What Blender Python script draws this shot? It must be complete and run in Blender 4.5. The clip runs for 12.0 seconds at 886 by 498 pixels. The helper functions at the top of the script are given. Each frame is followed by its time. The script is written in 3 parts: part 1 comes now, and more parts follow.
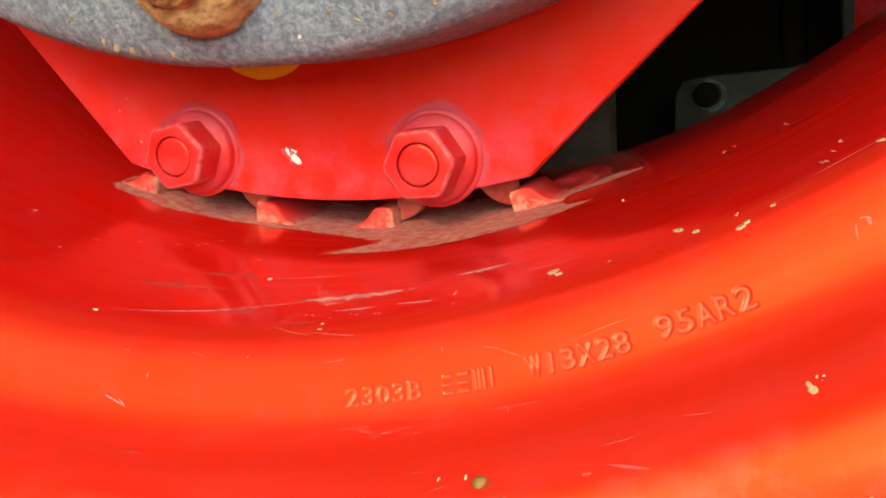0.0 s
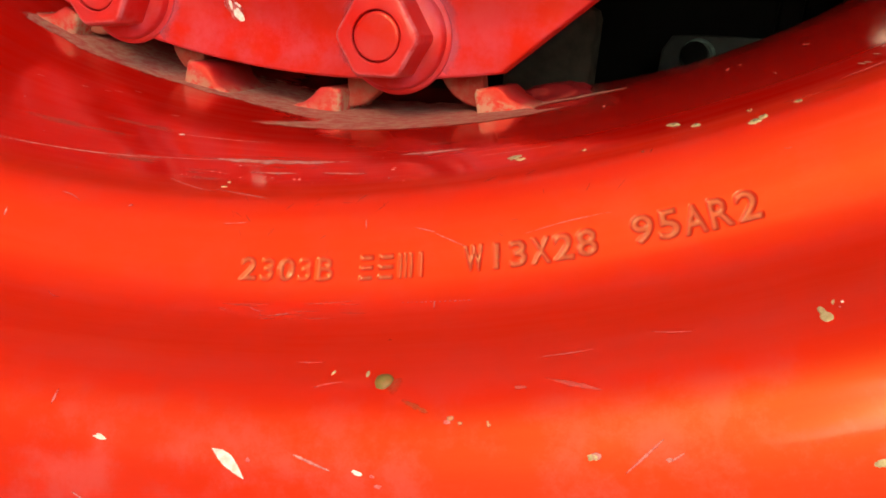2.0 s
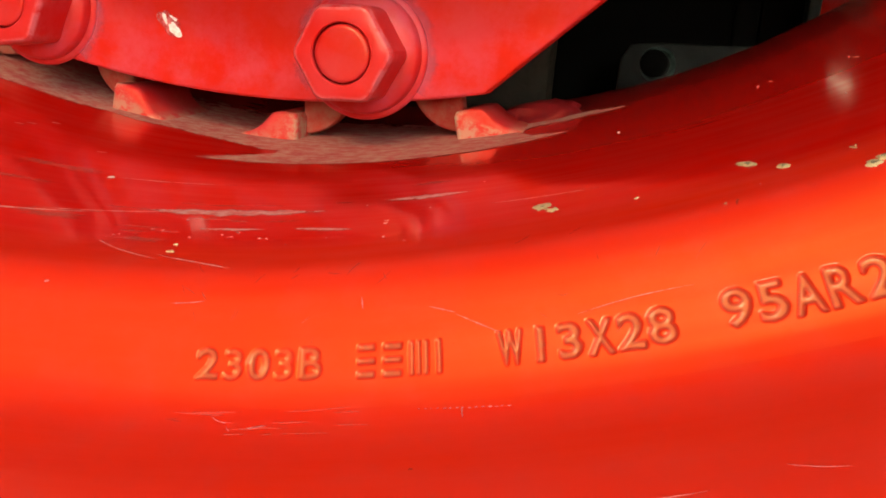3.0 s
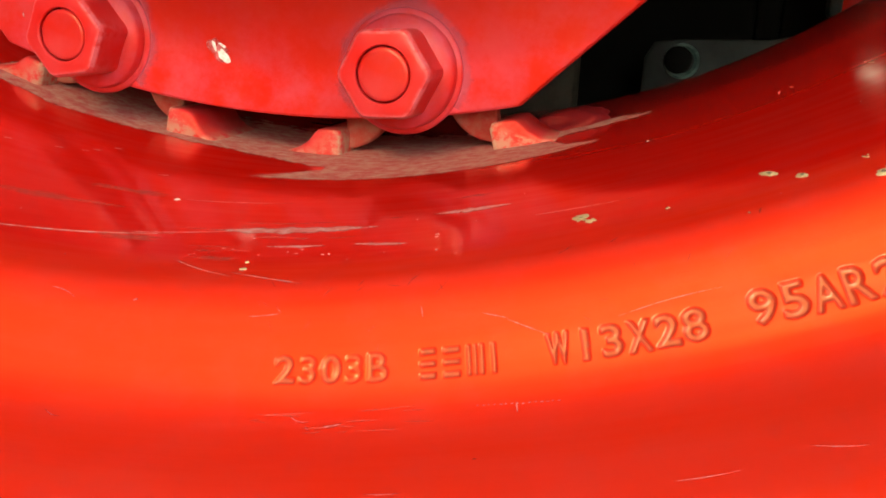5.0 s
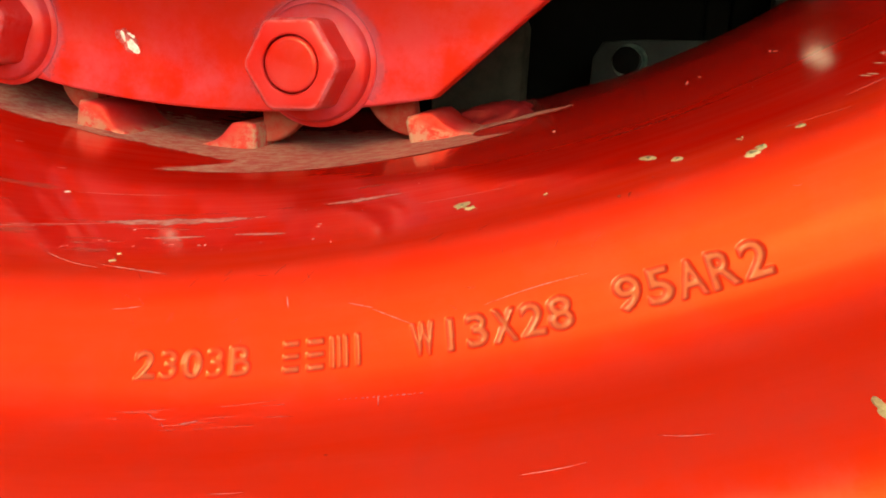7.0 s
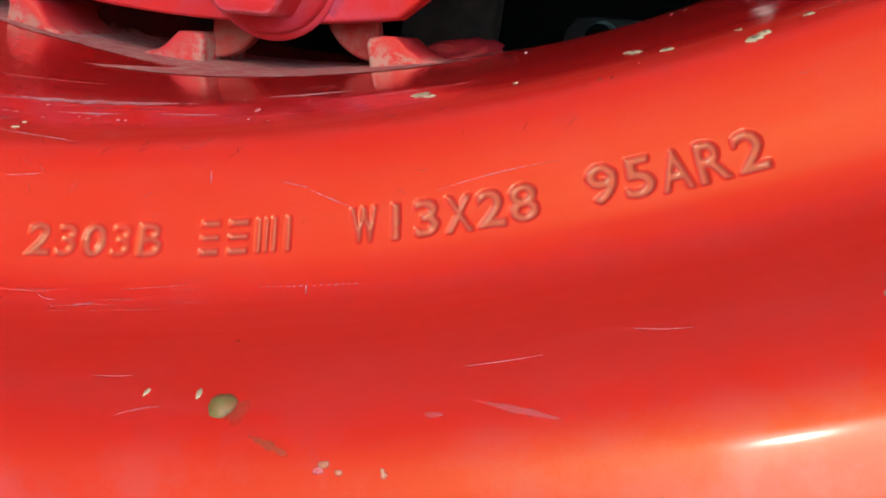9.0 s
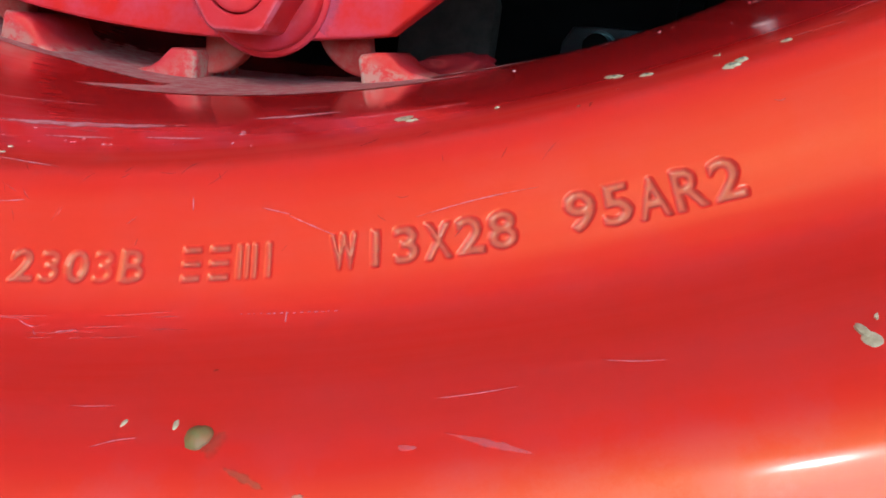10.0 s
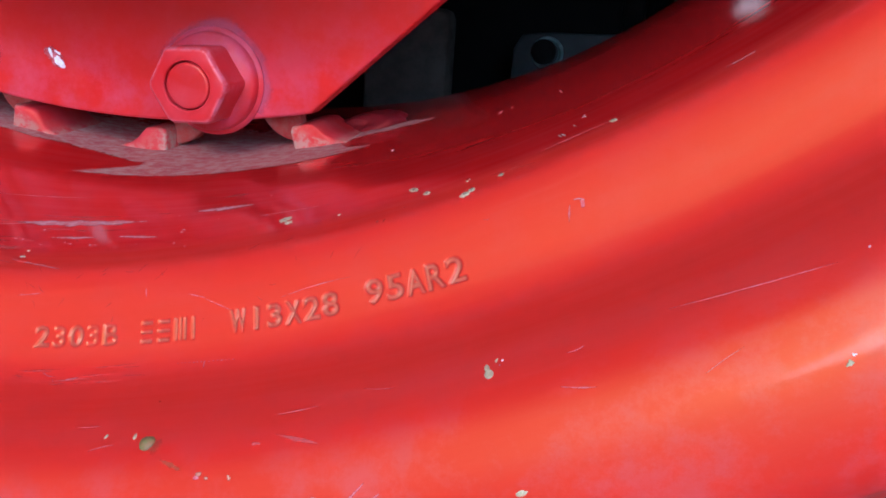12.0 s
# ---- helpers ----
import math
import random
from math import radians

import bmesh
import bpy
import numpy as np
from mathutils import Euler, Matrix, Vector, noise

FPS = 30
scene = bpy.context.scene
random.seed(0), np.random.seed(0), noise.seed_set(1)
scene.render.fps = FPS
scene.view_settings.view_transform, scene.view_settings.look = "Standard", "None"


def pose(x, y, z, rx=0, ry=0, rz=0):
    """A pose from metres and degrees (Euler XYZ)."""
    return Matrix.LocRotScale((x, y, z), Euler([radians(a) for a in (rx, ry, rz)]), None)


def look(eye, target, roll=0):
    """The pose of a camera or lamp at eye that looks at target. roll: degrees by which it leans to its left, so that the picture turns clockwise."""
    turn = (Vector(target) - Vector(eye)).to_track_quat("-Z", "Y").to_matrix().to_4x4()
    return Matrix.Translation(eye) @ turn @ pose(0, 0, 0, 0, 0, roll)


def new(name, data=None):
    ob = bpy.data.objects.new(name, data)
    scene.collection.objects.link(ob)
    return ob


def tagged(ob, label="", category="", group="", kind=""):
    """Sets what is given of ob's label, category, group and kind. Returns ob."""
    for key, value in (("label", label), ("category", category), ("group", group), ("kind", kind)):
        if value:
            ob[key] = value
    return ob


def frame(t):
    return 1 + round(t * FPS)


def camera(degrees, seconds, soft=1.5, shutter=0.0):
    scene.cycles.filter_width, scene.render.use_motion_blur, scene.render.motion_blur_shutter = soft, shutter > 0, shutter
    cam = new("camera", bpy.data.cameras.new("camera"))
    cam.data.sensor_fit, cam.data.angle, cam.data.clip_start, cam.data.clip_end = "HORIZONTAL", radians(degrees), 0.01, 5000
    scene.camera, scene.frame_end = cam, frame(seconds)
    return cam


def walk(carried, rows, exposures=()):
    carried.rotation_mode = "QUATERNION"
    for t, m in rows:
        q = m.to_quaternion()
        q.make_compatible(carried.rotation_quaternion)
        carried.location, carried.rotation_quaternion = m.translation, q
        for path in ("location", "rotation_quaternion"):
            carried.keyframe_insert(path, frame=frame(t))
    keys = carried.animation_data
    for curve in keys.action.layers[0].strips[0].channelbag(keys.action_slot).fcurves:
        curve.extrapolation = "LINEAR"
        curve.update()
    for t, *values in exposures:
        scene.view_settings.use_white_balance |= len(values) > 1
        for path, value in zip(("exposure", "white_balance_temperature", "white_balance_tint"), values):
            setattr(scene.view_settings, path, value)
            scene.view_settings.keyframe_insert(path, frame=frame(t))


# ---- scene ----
# ---- camera and its path ----
cam = camera(55.4, 12.0, 1.7)
ROWS = [
    (0, 0.13668, -0.12934, 0.36256, 77.904, 4.053, 18.641),
    (0.5, 0.12274, -0.11100, 0.33914, 74.713, -5.793, 17.561),
    (1, 0.12899, -0.09993, 0.33396, 73.920, -6.867, 17.479),
    (1.5, 0.13070, -0.10260, 0.33310, 73.881, -5.055, 18.827),
    (2, 0.12935, -0.09827, 0.33767, 74.662, -5.465, 17.465),
    (2.5, 0.13202, -0.09863, 0.34171, 75.410, -5.560, 15.793),
    (3, 0.10659, -0.06538, 0.33758, 75.639, -4.750, 12.860),
    (3.2, 0.10259, -0.06783, 0.33845, 75.786, -4.852, 12.590),
    (4.8, 0.11175, -0.07813, 0.34124, 75.109, -2.862, 13.653),
    (5, 0.10542, -0.07834, 0.34298, 75.391, -2.464, 14.222),
    (5.5, 0.10745, -0.07543, 0.34224, 75.496, -1.794, 15.069),
    (6, 0.11082, -0.07515, 0.34426, 75.370, -0.882, 14.864),
    (6.5, 0.11432, -0.07616, 0.34522, 75.811, -0.671, 14.589),
    (7, 0.12033, -0.06975, 0.33960, 75.828, -2.786, 12.349),
    (7.5, 0.12535, -0.06874, 0.32746, 75.200, -4.905, 11.680),
    (7.7, 0.11927, -0.06899, 0.32755, 74.893, -5.392, 11.533),
    (9.3, 0.12075, -0.05658, 0.32102, 75.292, -8.107, 10.393),
    (9.5, 0.12155, -0.05664, 0.32075, 75.167, -8.028, 10.446),
    (10, 0.12237, -0.05692, 0.32504, 75.645, -7.728, 10.541),
    (10.5, 0.12233, -0.06020, 0.32718, 76.073, -7.678, 10.665),
    (11, 0.12393, -0.06363, 0.32910, 76.163, -7.435, 10.658),
    (11.5, 0.13442, -0.08198, 0.33891, 75.818, -6.781, 10.988),
    (12, 0.16183, -0.10782, 0.36283, 73.396, -3.962, 10.877),
]
LIGHT = [(0.0, 2.82, 9700, -3), (0.6, 2.38, 10300, -7), (3.0, 2.42, 10200, 0), (4.8, 2.56, 9600, -5), (6.4, 2.62, 10400, -12), (7.7, 2.48, 11900, -14), (9.3, 2.30, 5050, -10), (11.2, 2.37, 5000, -7), (12.0, 2.31, 4700, 1)]
walk(cam, [(t, pose(x, y, z, rx, ry, rz)) for t, x, y, z, rx, ry, rz in ROWS], LIGHT)

# ---- daylight: hazy sun low behind the viewer, and the sky ----
SUN_TO = Vector((-0.13, -0.82, 0.57)).normalized()
sky_world = bpy.data.worlds.new("sky")
scene.world = sky_world
sky_world.use_nodes = True
wn = sky_world.node_tree
sky = wn.nodes.new("ShaderNodeTexSky")
sky.sky_type, sky.sun_disc = "NISHITA", False
sky.sun_elevation, sky.sun_rotation = math.asin(SUN_TO.z), math.atan2(SUN_TO.x, SUN_TO.y)
sky.dust_density, sky.air_density = 1.0, 1.0
wn.links.new(sky.outputs[0], wn.nodes["Background"].inputs[0])
wn.nodes["Background"].inputs[1].default_value = 0.22
sun = new("sun", bpy.data.lights.new("sun", "SUN"))
sun.data.energy, sun.data.angle, sun.data.color = 0.15, radians(2.0), (1.0, 0.93, 0.84)
sun.matrix_world = look(SUN_TO * 20, (0, 0, 0))

# ---- materials ----


def material(name):
    m = bpy.data.materials.new(name)
    m.use_nodes = True
    nt = m.node_tree
    return m, nt, nt.nodes["Principled BSDF"]


def noise_at(nt, scale, detail=4.0, coord="Object", stretch=None, rough=0.55):
    tc = nt.nodes.new("ShaderNodeTexCoord")
    out = tc.outputs[coord]
    if stretch:
        mp = nt.nodes.new("ShaderNodeMapping")
        mp.inputs["Scale"].default_value = stretch
        nt.links.new(out, mp.inputs[0])
        out = mp.outputs[0]
    n = nt.nodes.new("ShaderNodeTexNoise")
    n.inputs["Scale"].default_value, n.inputs["Detail"].default_value, n.inputs["Roughness"].default_value = scale, detail, rough
    nt.links.new(out, n.inputs["Vector"])
    return n.outputs["Fac"]


def ramp(nt, value, lo, hi, a=0.0, b=1.0):
    n = nt.nodes.new("ShaderNodeMapRange")
    n.interpolation_type = "SMOOTHSTEP"
    for i, v in enumerate((lo, hi, a, b)):
        n.inputs[i + 1].default_value = v
    nt.links.new(value, n.inputs[0])
    return n.outputs[0]


def mixed(nt, fac, a, b):
    n = nt.nodes.new("ShaderNodeMix")
    n.data_type = "RGBA"
    if isinstance(fac, float):
        n.inputs[0].default_value = fac
    else:
        nt.links.new(fac, n.inputs[0])
    for i, c in ((6, a), (7, b)):
        if isinstance(c, tuple):
            n.inputs[i].default_value = (*c, 1)
        else:
            nt.links.new(c, n.inputs[i])
    return n.outputs[2]


def times(nt, a, b):
    n = nt.nodes.new("ShaderNodeMath")
    n.operation = "MULTIPLY"
    for i, v in enumerate((a, b)):
        if isinstance(v, float):
            n.inputs[i].default_value = v
        else:
            nt.links.new(v, n.inputs[i])
    return n.outputs[0]


def bump(nt, bsdf, height, strength, dist):
    n = nt.nodes.new("ShaderNodeBump")
    n.inputs["Strength"].default_value, n.inputs["Distance"].default_value = strength, dist
    nt.links.new(height, n.inputs["Height"])
    nt.links.new(n.outputs[0], bsdf.inputs["Normal"])


RED = (0.67, 0.0065, 0.0080)
RED_FADED = (0.65, 0.012, 0.013)
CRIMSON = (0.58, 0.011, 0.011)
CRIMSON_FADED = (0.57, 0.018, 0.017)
CHALK = (0.56, 0.058, 0.10)


def red_paint(name, dusty, rough, coat, along=False, chalk=0.0, tint=(1.0, 0.5, 0.26), edge=False, dust=(0.46, 0.24, 0.19), base=None, grain=60.0, worn=None):
    """Sprayed red enamel with fading, dust and fine wear; along: rubbed in rings round the wheel, by its map; chalk: how far the
    paint has gone chalky pink; edge: chalky towards the disc's outer edge."""
    m, nt, b = material(name)
    fade = noise_at(nt, 14.0, 5.0)
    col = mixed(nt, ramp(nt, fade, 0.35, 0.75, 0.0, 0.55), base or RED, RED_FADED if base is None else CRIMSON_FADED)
    if chalk:
        bloom = ramp(nt, noise_at(nt, 75.0, 6.0, rough=0.65), 0.36, 0.66, 0.0, chalk)
        if edge:
            tc = nt.nodes.new("ShaderNodeTexCoord")
            mp = nt.nodes.new("ShaderNodeMapping")
            mp.inputs["Scale"].default_value = (1, 0, 1)
            ln = nt.nodes.new("ShaderNodeVectorMath")
            ln.operation = "LENGTH"
            nt.links.new(tc.outputs["Object"], mp.inputs[0])
            nt.links.new(mp.outputs[0], ln.inputs[0])
            bloom = times(nt, bloom, ramp(nt, ln.outputs["Value"], 0.268, 0.306, 0.12, 1.0))
        col = mixed(nt, bloom, col, CHALK)
    film = noise_at(nt, grain, 8.0, rough=0.7)
    dirt = ramp(nt, film, 0.42 - 0.16 * dusty, 0.80 - 0.14 * dusty, 0.0, dusty)
    col = mixed(nt, dirt, col, dust)
    if along:
        ring = noise_at(nt, 1.0, 4.0, "UV", (16.0, 420.0, 1.0), 0.6)
        col = mixed(nt, ramp(nt, ring, 0.58, 0.80, 0.0, 0.12), col, (0.66, 0.07, 0.07))
        haze = noise_at(nt, 1.0, 7.0, "UV", (30.0, 140.0, 1.0), 0.7)
        col = mixed(nt, ramp(nt, haze, 0.45, 0.75, 0.0, 0.22), col, (0.62, 0.035, 0.038))
        blot = noise_at(nt, 75.0, 8.0, rough=0.72)
        tc = nt.nodes.new("ShaderNodeTexCoord")
        lip = nt.nodes.new("ShaderNodeSeparateXYZ")
        nt.links.new(tc.outputs["UV"], lip.inputs[0])
        col = mixed(nt, times(nt, ramp(nt, blot, 0.44, 0.66, 0.0, 0.40), ramp(nt, lip.outputs["Y"], 0.022, 0.036, 1.0, 0.15)), col, (0.62, 0.085, 0.105))
        at = nt.nodes.new("ShaderNodeAttribute")
        at.attribute_name = "stamp"
        crust = ramp(nt, noise_at(nt, 1100.0, 5.0, rough=0.7), 0.30, 0.62, 0.55, 1.0)
        col = mixed(nt, times(nt, at.outputs["Fac"], crust), col, (0.34, 0.088, 0.060))
    if worn:
        at = nt.nodes.new("ShaderNodeAttribute")
        at.attribute_name = "wear"
        col = mixed(nt, times(nt, at.outputs["Fac"], ramp(nt, noise_at(nt, 330.0, 5.0, rough=0.7), 0.36, 0.58)), col, worn)
    nt.links.new(col, b.inputs["Base Color"])
    rv = noise_at(nt, 35.0, 6.0)
    nt.links.new(ramp(nt, rv, 0.3, 0.75, rough, rough + 0.16), b.inputs["Roughness"])
    b.inputs["IOR"].default_value = 1.60 if along else 1.5
    b.inputs["Coat IOR"].default_value = 1.62 if along else 1.5
    b.inputs["Specular Tint"].default_value = (*tint, 1)
    b.inputs["Coat Weight"].default_value, b.inputs["Coat Roughness"].default_value = coat, 0.10
    if along:
        rub = noise_at(nt, 1.0, 5.0, "UV", (14.0, 190.0, 1.0), 0.65)
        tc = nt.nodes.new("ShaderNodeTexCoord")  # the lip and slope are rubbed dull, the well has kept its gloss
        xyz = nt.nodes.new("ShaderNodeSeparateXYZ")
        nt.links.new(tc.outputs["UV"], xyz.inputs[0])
        worn = nt.nodes.new("ShaderNodeMath")
        nt.links.new(ramp(nt, xyz.outputs["Y"], 0.082, 0.094, 0.085, 0.075), worn.inputs[0])
        nt.links.new(ramp(nt, rub, 0.30, 0.70, 0.0, 0.05), worn.inputs[1])
        nt.links.new(ramp(nt, xyz.outputs["Y"], 0.085, 0.096, 0.17, 1.0), b.inputs["Coat Weight"])
        nt.links.new(ramp(nt, xyz.outputs["Y"], 0.085, 0.096, 1.62, 1.95), b.inputs["Coat IOR"])
        nt.links.new(worn.outputs[0], b.inputs["Coat Roughness"])
        # base sheen nearly taken out of the well, to put its shade in
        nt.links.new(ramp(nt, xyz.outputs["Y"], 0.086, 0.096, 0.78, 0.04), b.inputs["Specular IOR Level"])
        nt.links.new(ramp(nt, rub, 0.35, 0.70, rough, rough + 0.14), b.inputs["Roughness"])
    bump(nt, b, noise_at(nt, 260.0, 3.0), 0.04, 0.0002)
    return m


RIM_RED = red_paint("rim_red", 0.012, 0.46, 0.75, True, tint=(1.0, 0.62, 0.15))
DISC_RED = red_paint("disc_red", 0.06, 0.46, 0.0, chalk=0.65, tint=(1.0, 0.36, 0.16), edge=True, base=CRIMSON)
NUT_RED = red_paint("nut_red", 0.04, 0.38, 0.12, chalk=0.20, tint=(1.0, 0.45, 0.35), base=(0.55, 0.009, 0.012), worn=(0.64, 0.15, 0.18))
WASHER_RED = red_paint("washer_red", 0.12, 0.45, 0.05, chalk=0.75, tint=(1.0, 0.5, 0.45), base=(0.54, 0.012, 0.016))
STUD_RED = red_paint("stud_red", 0.05, 0.34, 0.1, chalk=0.25, base=(0.52, 0.010, 0.011))
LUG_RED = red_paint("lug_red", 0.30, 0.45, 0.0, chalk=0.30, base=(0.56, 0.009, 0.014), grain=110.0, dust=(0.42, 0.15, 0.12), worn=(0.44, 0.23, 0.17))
CHEEK_DUST = red_paint("dusty_cheek", 0.75, 0.6, 0.0, chalk=0.15, base=(0.40, 0.012, 0.014), grain=120.0, dust=(0.36, 0.17, 0.125))
# red and dust both darkened: the disc's shadow is put into the weld's colour
WELD_SHADED = red_paint("weld_red_shaded", 0.40, 0.6, 0.0, base=(0.16, 0.002, 0.009), grain=160.0, dust=(0.10, 0.014, 0.018))


def plain(name, a, b_, scale, rough, metal=0.0, bumpy=0.3, dist=0.0005, rough2=None):
    m, nt, b = material(name)
    n = noise_at(nt, scale, 6.0, rough=0.65)
    big = noise_at(nt, scale * 0.16, 3.0)
    col = mixed(nt, ramp(nt, n, 0.35, 0.68), a, b_)
    col = mixed(nt, ramp(nt, big, 0.4, 0.7, 0.0, 0.4), col, b_)
    nt.links.new(col, b.inputs["Base Color"])
    nt.links.new(ramp(nt, n, 0.3, 0.7, rough, rough2 or rough + 0.15), b.inputs["Roughness"])
    b.inputs["Metallic"].default_value = metal
    bump(nt, b, n, bumpy, dist)
    return m


def rubbed(name, a, b_, scale, rough, most=0.92):
    """A worn or smeared patch that thins out by the mesh's own cover."""
    m = plain(name, a, b_, scale, rough)
    nt, b = m.node_tree, m.node_tree.nodes["Principled BSDF"]
    at = nt.nodes.new("ShaderNodeAttribute")
    at.attribute_name = "cover"
    add = nt.nodes.new("ShaderNodeMath")
    nt.links.new(at.outputs["Fac"], add.inputs[0])
    nt.links.new(ramp(nt, noise_at(nt, 900.0, 6.0, rough=0.7), 0.25, 0.75, -0.30, 0.30), add.inputs[1])
    nt.links.new(ramp(nt, add.outputs[0], 0.10, 0.95, 0.0, most), b.inputs["Alpha"])
    return m


CHIP = plain("bare_primer", (0.64, 0.50, 0.30), (0.42, 0.29, 0.16), 900, 0.7)
CORE = plain("dull_bare_steel", (0.24, 0.19, 0.12), (0.13, 0.10, 0.07), 900, 0.6)
WHITE_CHIP_GLINT = plain("white_flake_or_glint", (0.86, 0.80, 0.77), (0.76, 0.50, 0.46), 700, 0.5)
PINK = rubbed("chalky_rubbed_paint", (0.68, 0.19, 0.20), (0.65, 0.08, 0.085), 1500, 0.6)
PALE = rubbed("pale_scuff", (0.76, 0.40, 0.41), (0.66, 0.15, 0.155), 500, 0.65, 0.75)
HAIR = rubbed("fine_hair_scratch", (0.72, 0.22, 0.22), (0.70, 0.13, 0.13), 1500, 0.5, 0.36)
SMEAR = rubbed("thin_dust_smear", (0.52, 0.10, 0.085), (0.55, 0.05, 0.045), 350, 0.7, 0.45)
DUSTY = rubbed("dust_in_scratches", (0.56, 0.40, 0.33), (0.52, 0.25, 0.20), 700, 0.8)
STAIN = rubbed("brown_stain", (0.34, 0.13, 0.05), (0.42, 0.07, 0.03), 300, 0.55, 0.4)
MUDDY = rubbed("pale_mud_spot", (0.68, 0.33, 0.20), (0.62, 0.20, 0.11), 500, 0.7, 0.85)
OLIVE = plain("olive_stain", (0.17, 0.155, 0.042), (0.30, 0.12, 0.04), 300, 0.5)
YELLOW = plain("yellow_paint", (0.85, 0.40, 0.004), (0.76, 0.33, 0.006), 150, 0.45)
CAST, nt, b = material("grey_cast_iron")
pit = noise_at(nt, 420.0, 8.0, rough=0.70)
cloud = noise_at(nt, 40.0, 4.0)
col = mixed(nt, ramp(nt, pit, 0.38, 0.62), (0.19, 0.235, 0.31), (0.40, 0.48, 0.585))
col = mixed(nt, ramp(nt, cloud, 0.45, 0.7, 0.0, 0.5), col, (0.14, 0.18, 0.22))
col = mixed(nt, ramp(nt, noise_at(nt, 210.0, 2.0), 0.68, 0.74, 0.0, 0.8), col, (0.42, 0.36, 0.28))
col = mixed(nt, ramp(nt, noise_at(nt, 420.0, 1.0), 0.74, 0.78, 0.0, 0.8), col, (0.62, 0.64, 0.64))
nt.links.new(col, b.inputs["Base Color"])
b.inputs["Roughness"].default_value = 0.5
bump(nt, b, pit, 1.0, 0.0036)
RUST = plain("rusty_steel", (0.60, 0.35, 0.16), (0.30, 0.14, 0.055), 260, 0.8, 0.0, 1.0, 0.0022)
RUST_PALE = plain("flaking_rust", (0.60, 0.38, 0.17), (0.36, 0.17, 0.06), 300, 0.8, 0.0, 1.0, 0.0022)
RUST_SPOT = rubbed("brown_mud_spot", (0.36, 0.25, 0.16), (0.24, 0.16, 0.11), 600, 0.9, 0.85)
RUBBER = plain("tyre_rubber", (0.030, 0.030, 0.030), (0.075, 0.070, 0.062), 60, 0.75, 0.0, 0.4, 0.001)
# the bracket's grey-green, darkened to stand for the shade behind the wheel
GREEN = plain("shaded_grey_green_steel", (0.026, 0.034, 0.034), (0.016, 0.021, 0.021), 40, 0.5)
# pale teal for the lit edge of the bracket bolt
LIT_TEAL = plain("bolt_lit_crescent", (0.26, 0.40, 0.38), (0.12, 0.20, 0.19), 120, 0.3, 0.2)
# near-black with little sheen: the shade under the tractor is in this colour
BLACK = plain("underside_shade_black", (0.003, 0.003, 0.003), (0.006, 0.0055, 0.005), 25, 0.6)
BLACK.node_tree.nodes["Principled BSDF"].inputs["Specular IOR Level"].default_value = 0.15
MUD = plain("dusty_beige_steel", (0.11, 0.09, 0.068), (0.06, 0.05, 0.04), 50, 0.8)
EARTH = plain("dry_yard_earth", (0.17, 0.145, 0.115), (0.11, 0.095, 0.075), 3.0, 0.9, 0.0, 0.6, 0.02)

# dust lying on the well: covers where the mesh says so, broken up by grain
DUST_FILM, nt, b = material("settled_dust")
grain = noise_at(nt, 240.0, 6.0, rough=0.7)
tone = noise_at(nt, 300.0, 8.0, rough=0.75)
col = mixed(nt, ramp(nt, tone, 0.40, 0.66), (0.52, 0.255, 0.205), (0.49, 0.098, 0.088))
col = mixed(nt, ramp(nt, noise_at(nt, 1.0, 7.0, stretch=(210.0, 300.0, 210.0), rough=0.7), 0.40, 0.66, 0.0, 0.75), col, (0.46, 0.024, 0.036))
nt.links.new(col, b.inputs["Base Color"])
b.inputs["Roughness"].default_value = 0.9
cover = nt.nodes.new("ShaderNodeAttribute")
cover.attribute_name = "cover"
add = nt.nodes.new("ShaderNodeMath")
add.operation = "ADD"
nt.links.new(cover.outputs["Fac"], add.inputs[0])
nt.links.new(ramp(nt, grain, 0.25, 0.75, -0.28, 0.28), add.inputs[1])
nt.links.new(ramp(nt, add.outputs[0], 0.40, 0.72, 0.0, 0.88), b.inputs["Alpha"])
bump(nt, b, grain, 0.3, 0.0005)

# ---- the wheel's own dimensions (metres from the axle: y inwards, r from the axis, angle from straight down) ----
AXLE = 0.62
PROFILE = [(.0198, .3905), (.0148, .3872), (.0106, .3834), (.0082, .3812), (.0064, .3762), (.0062, .3695), (.0074, .3618), (.0094, .3566), (.0121, .3527),
           (.0160, .3499), (.0210, .3480), (.0260, .3466), (.0330, .3450), (.0375, .3435), (.0405, .3410), (.0426, .3380),
           (.0450, .3339), (.0475, .3299), (.0498, .3269), (.0525, .3249), (.0575, .3239), (.0640, .3231), (.0720, .3222), (.0850, .3210),
           (.1200, .3188), (.1600, .3172), (.2200, .3160), (.2900, .3150), (.3000, .3170), (.3060, .3250), (.3120, .3380),
           (.3180, .3450), (.3300, .3485), (.3380, .3520), (.3420, .3600), (.3440, .3700), (.3480, .3752)]


def spline(pts, n=12):
    p = np.array(pts)
    q, out = np.vstack([2 * p[0] - p[1], p, 2 * p[-1] - p[-2]]), []
    for i in range(1, len(q) - 2):
        for k in range(n):
            t = k / n
            out.append(0.5 * (2 * q[i] + (q[i + 1] - q[i - 1]) * t + (2 * q[i - 1] - 5 * q[i] + 4 * q[i + 1] - q[i + 2]) * t * t
                              + (3 * q[i] - q[i - 1] - 3 * q[i + 1] + q[i + 2]) * t ** 3))
    return np.array(out + [q[-2]])


CURVE = spline(PROFILE)
RUN = np.r_[0, np.cumsum(np.linalg.norm(np.diff(CURVE, axis=0), axis=1))]
RUN += 0.0605 - RUN[168]
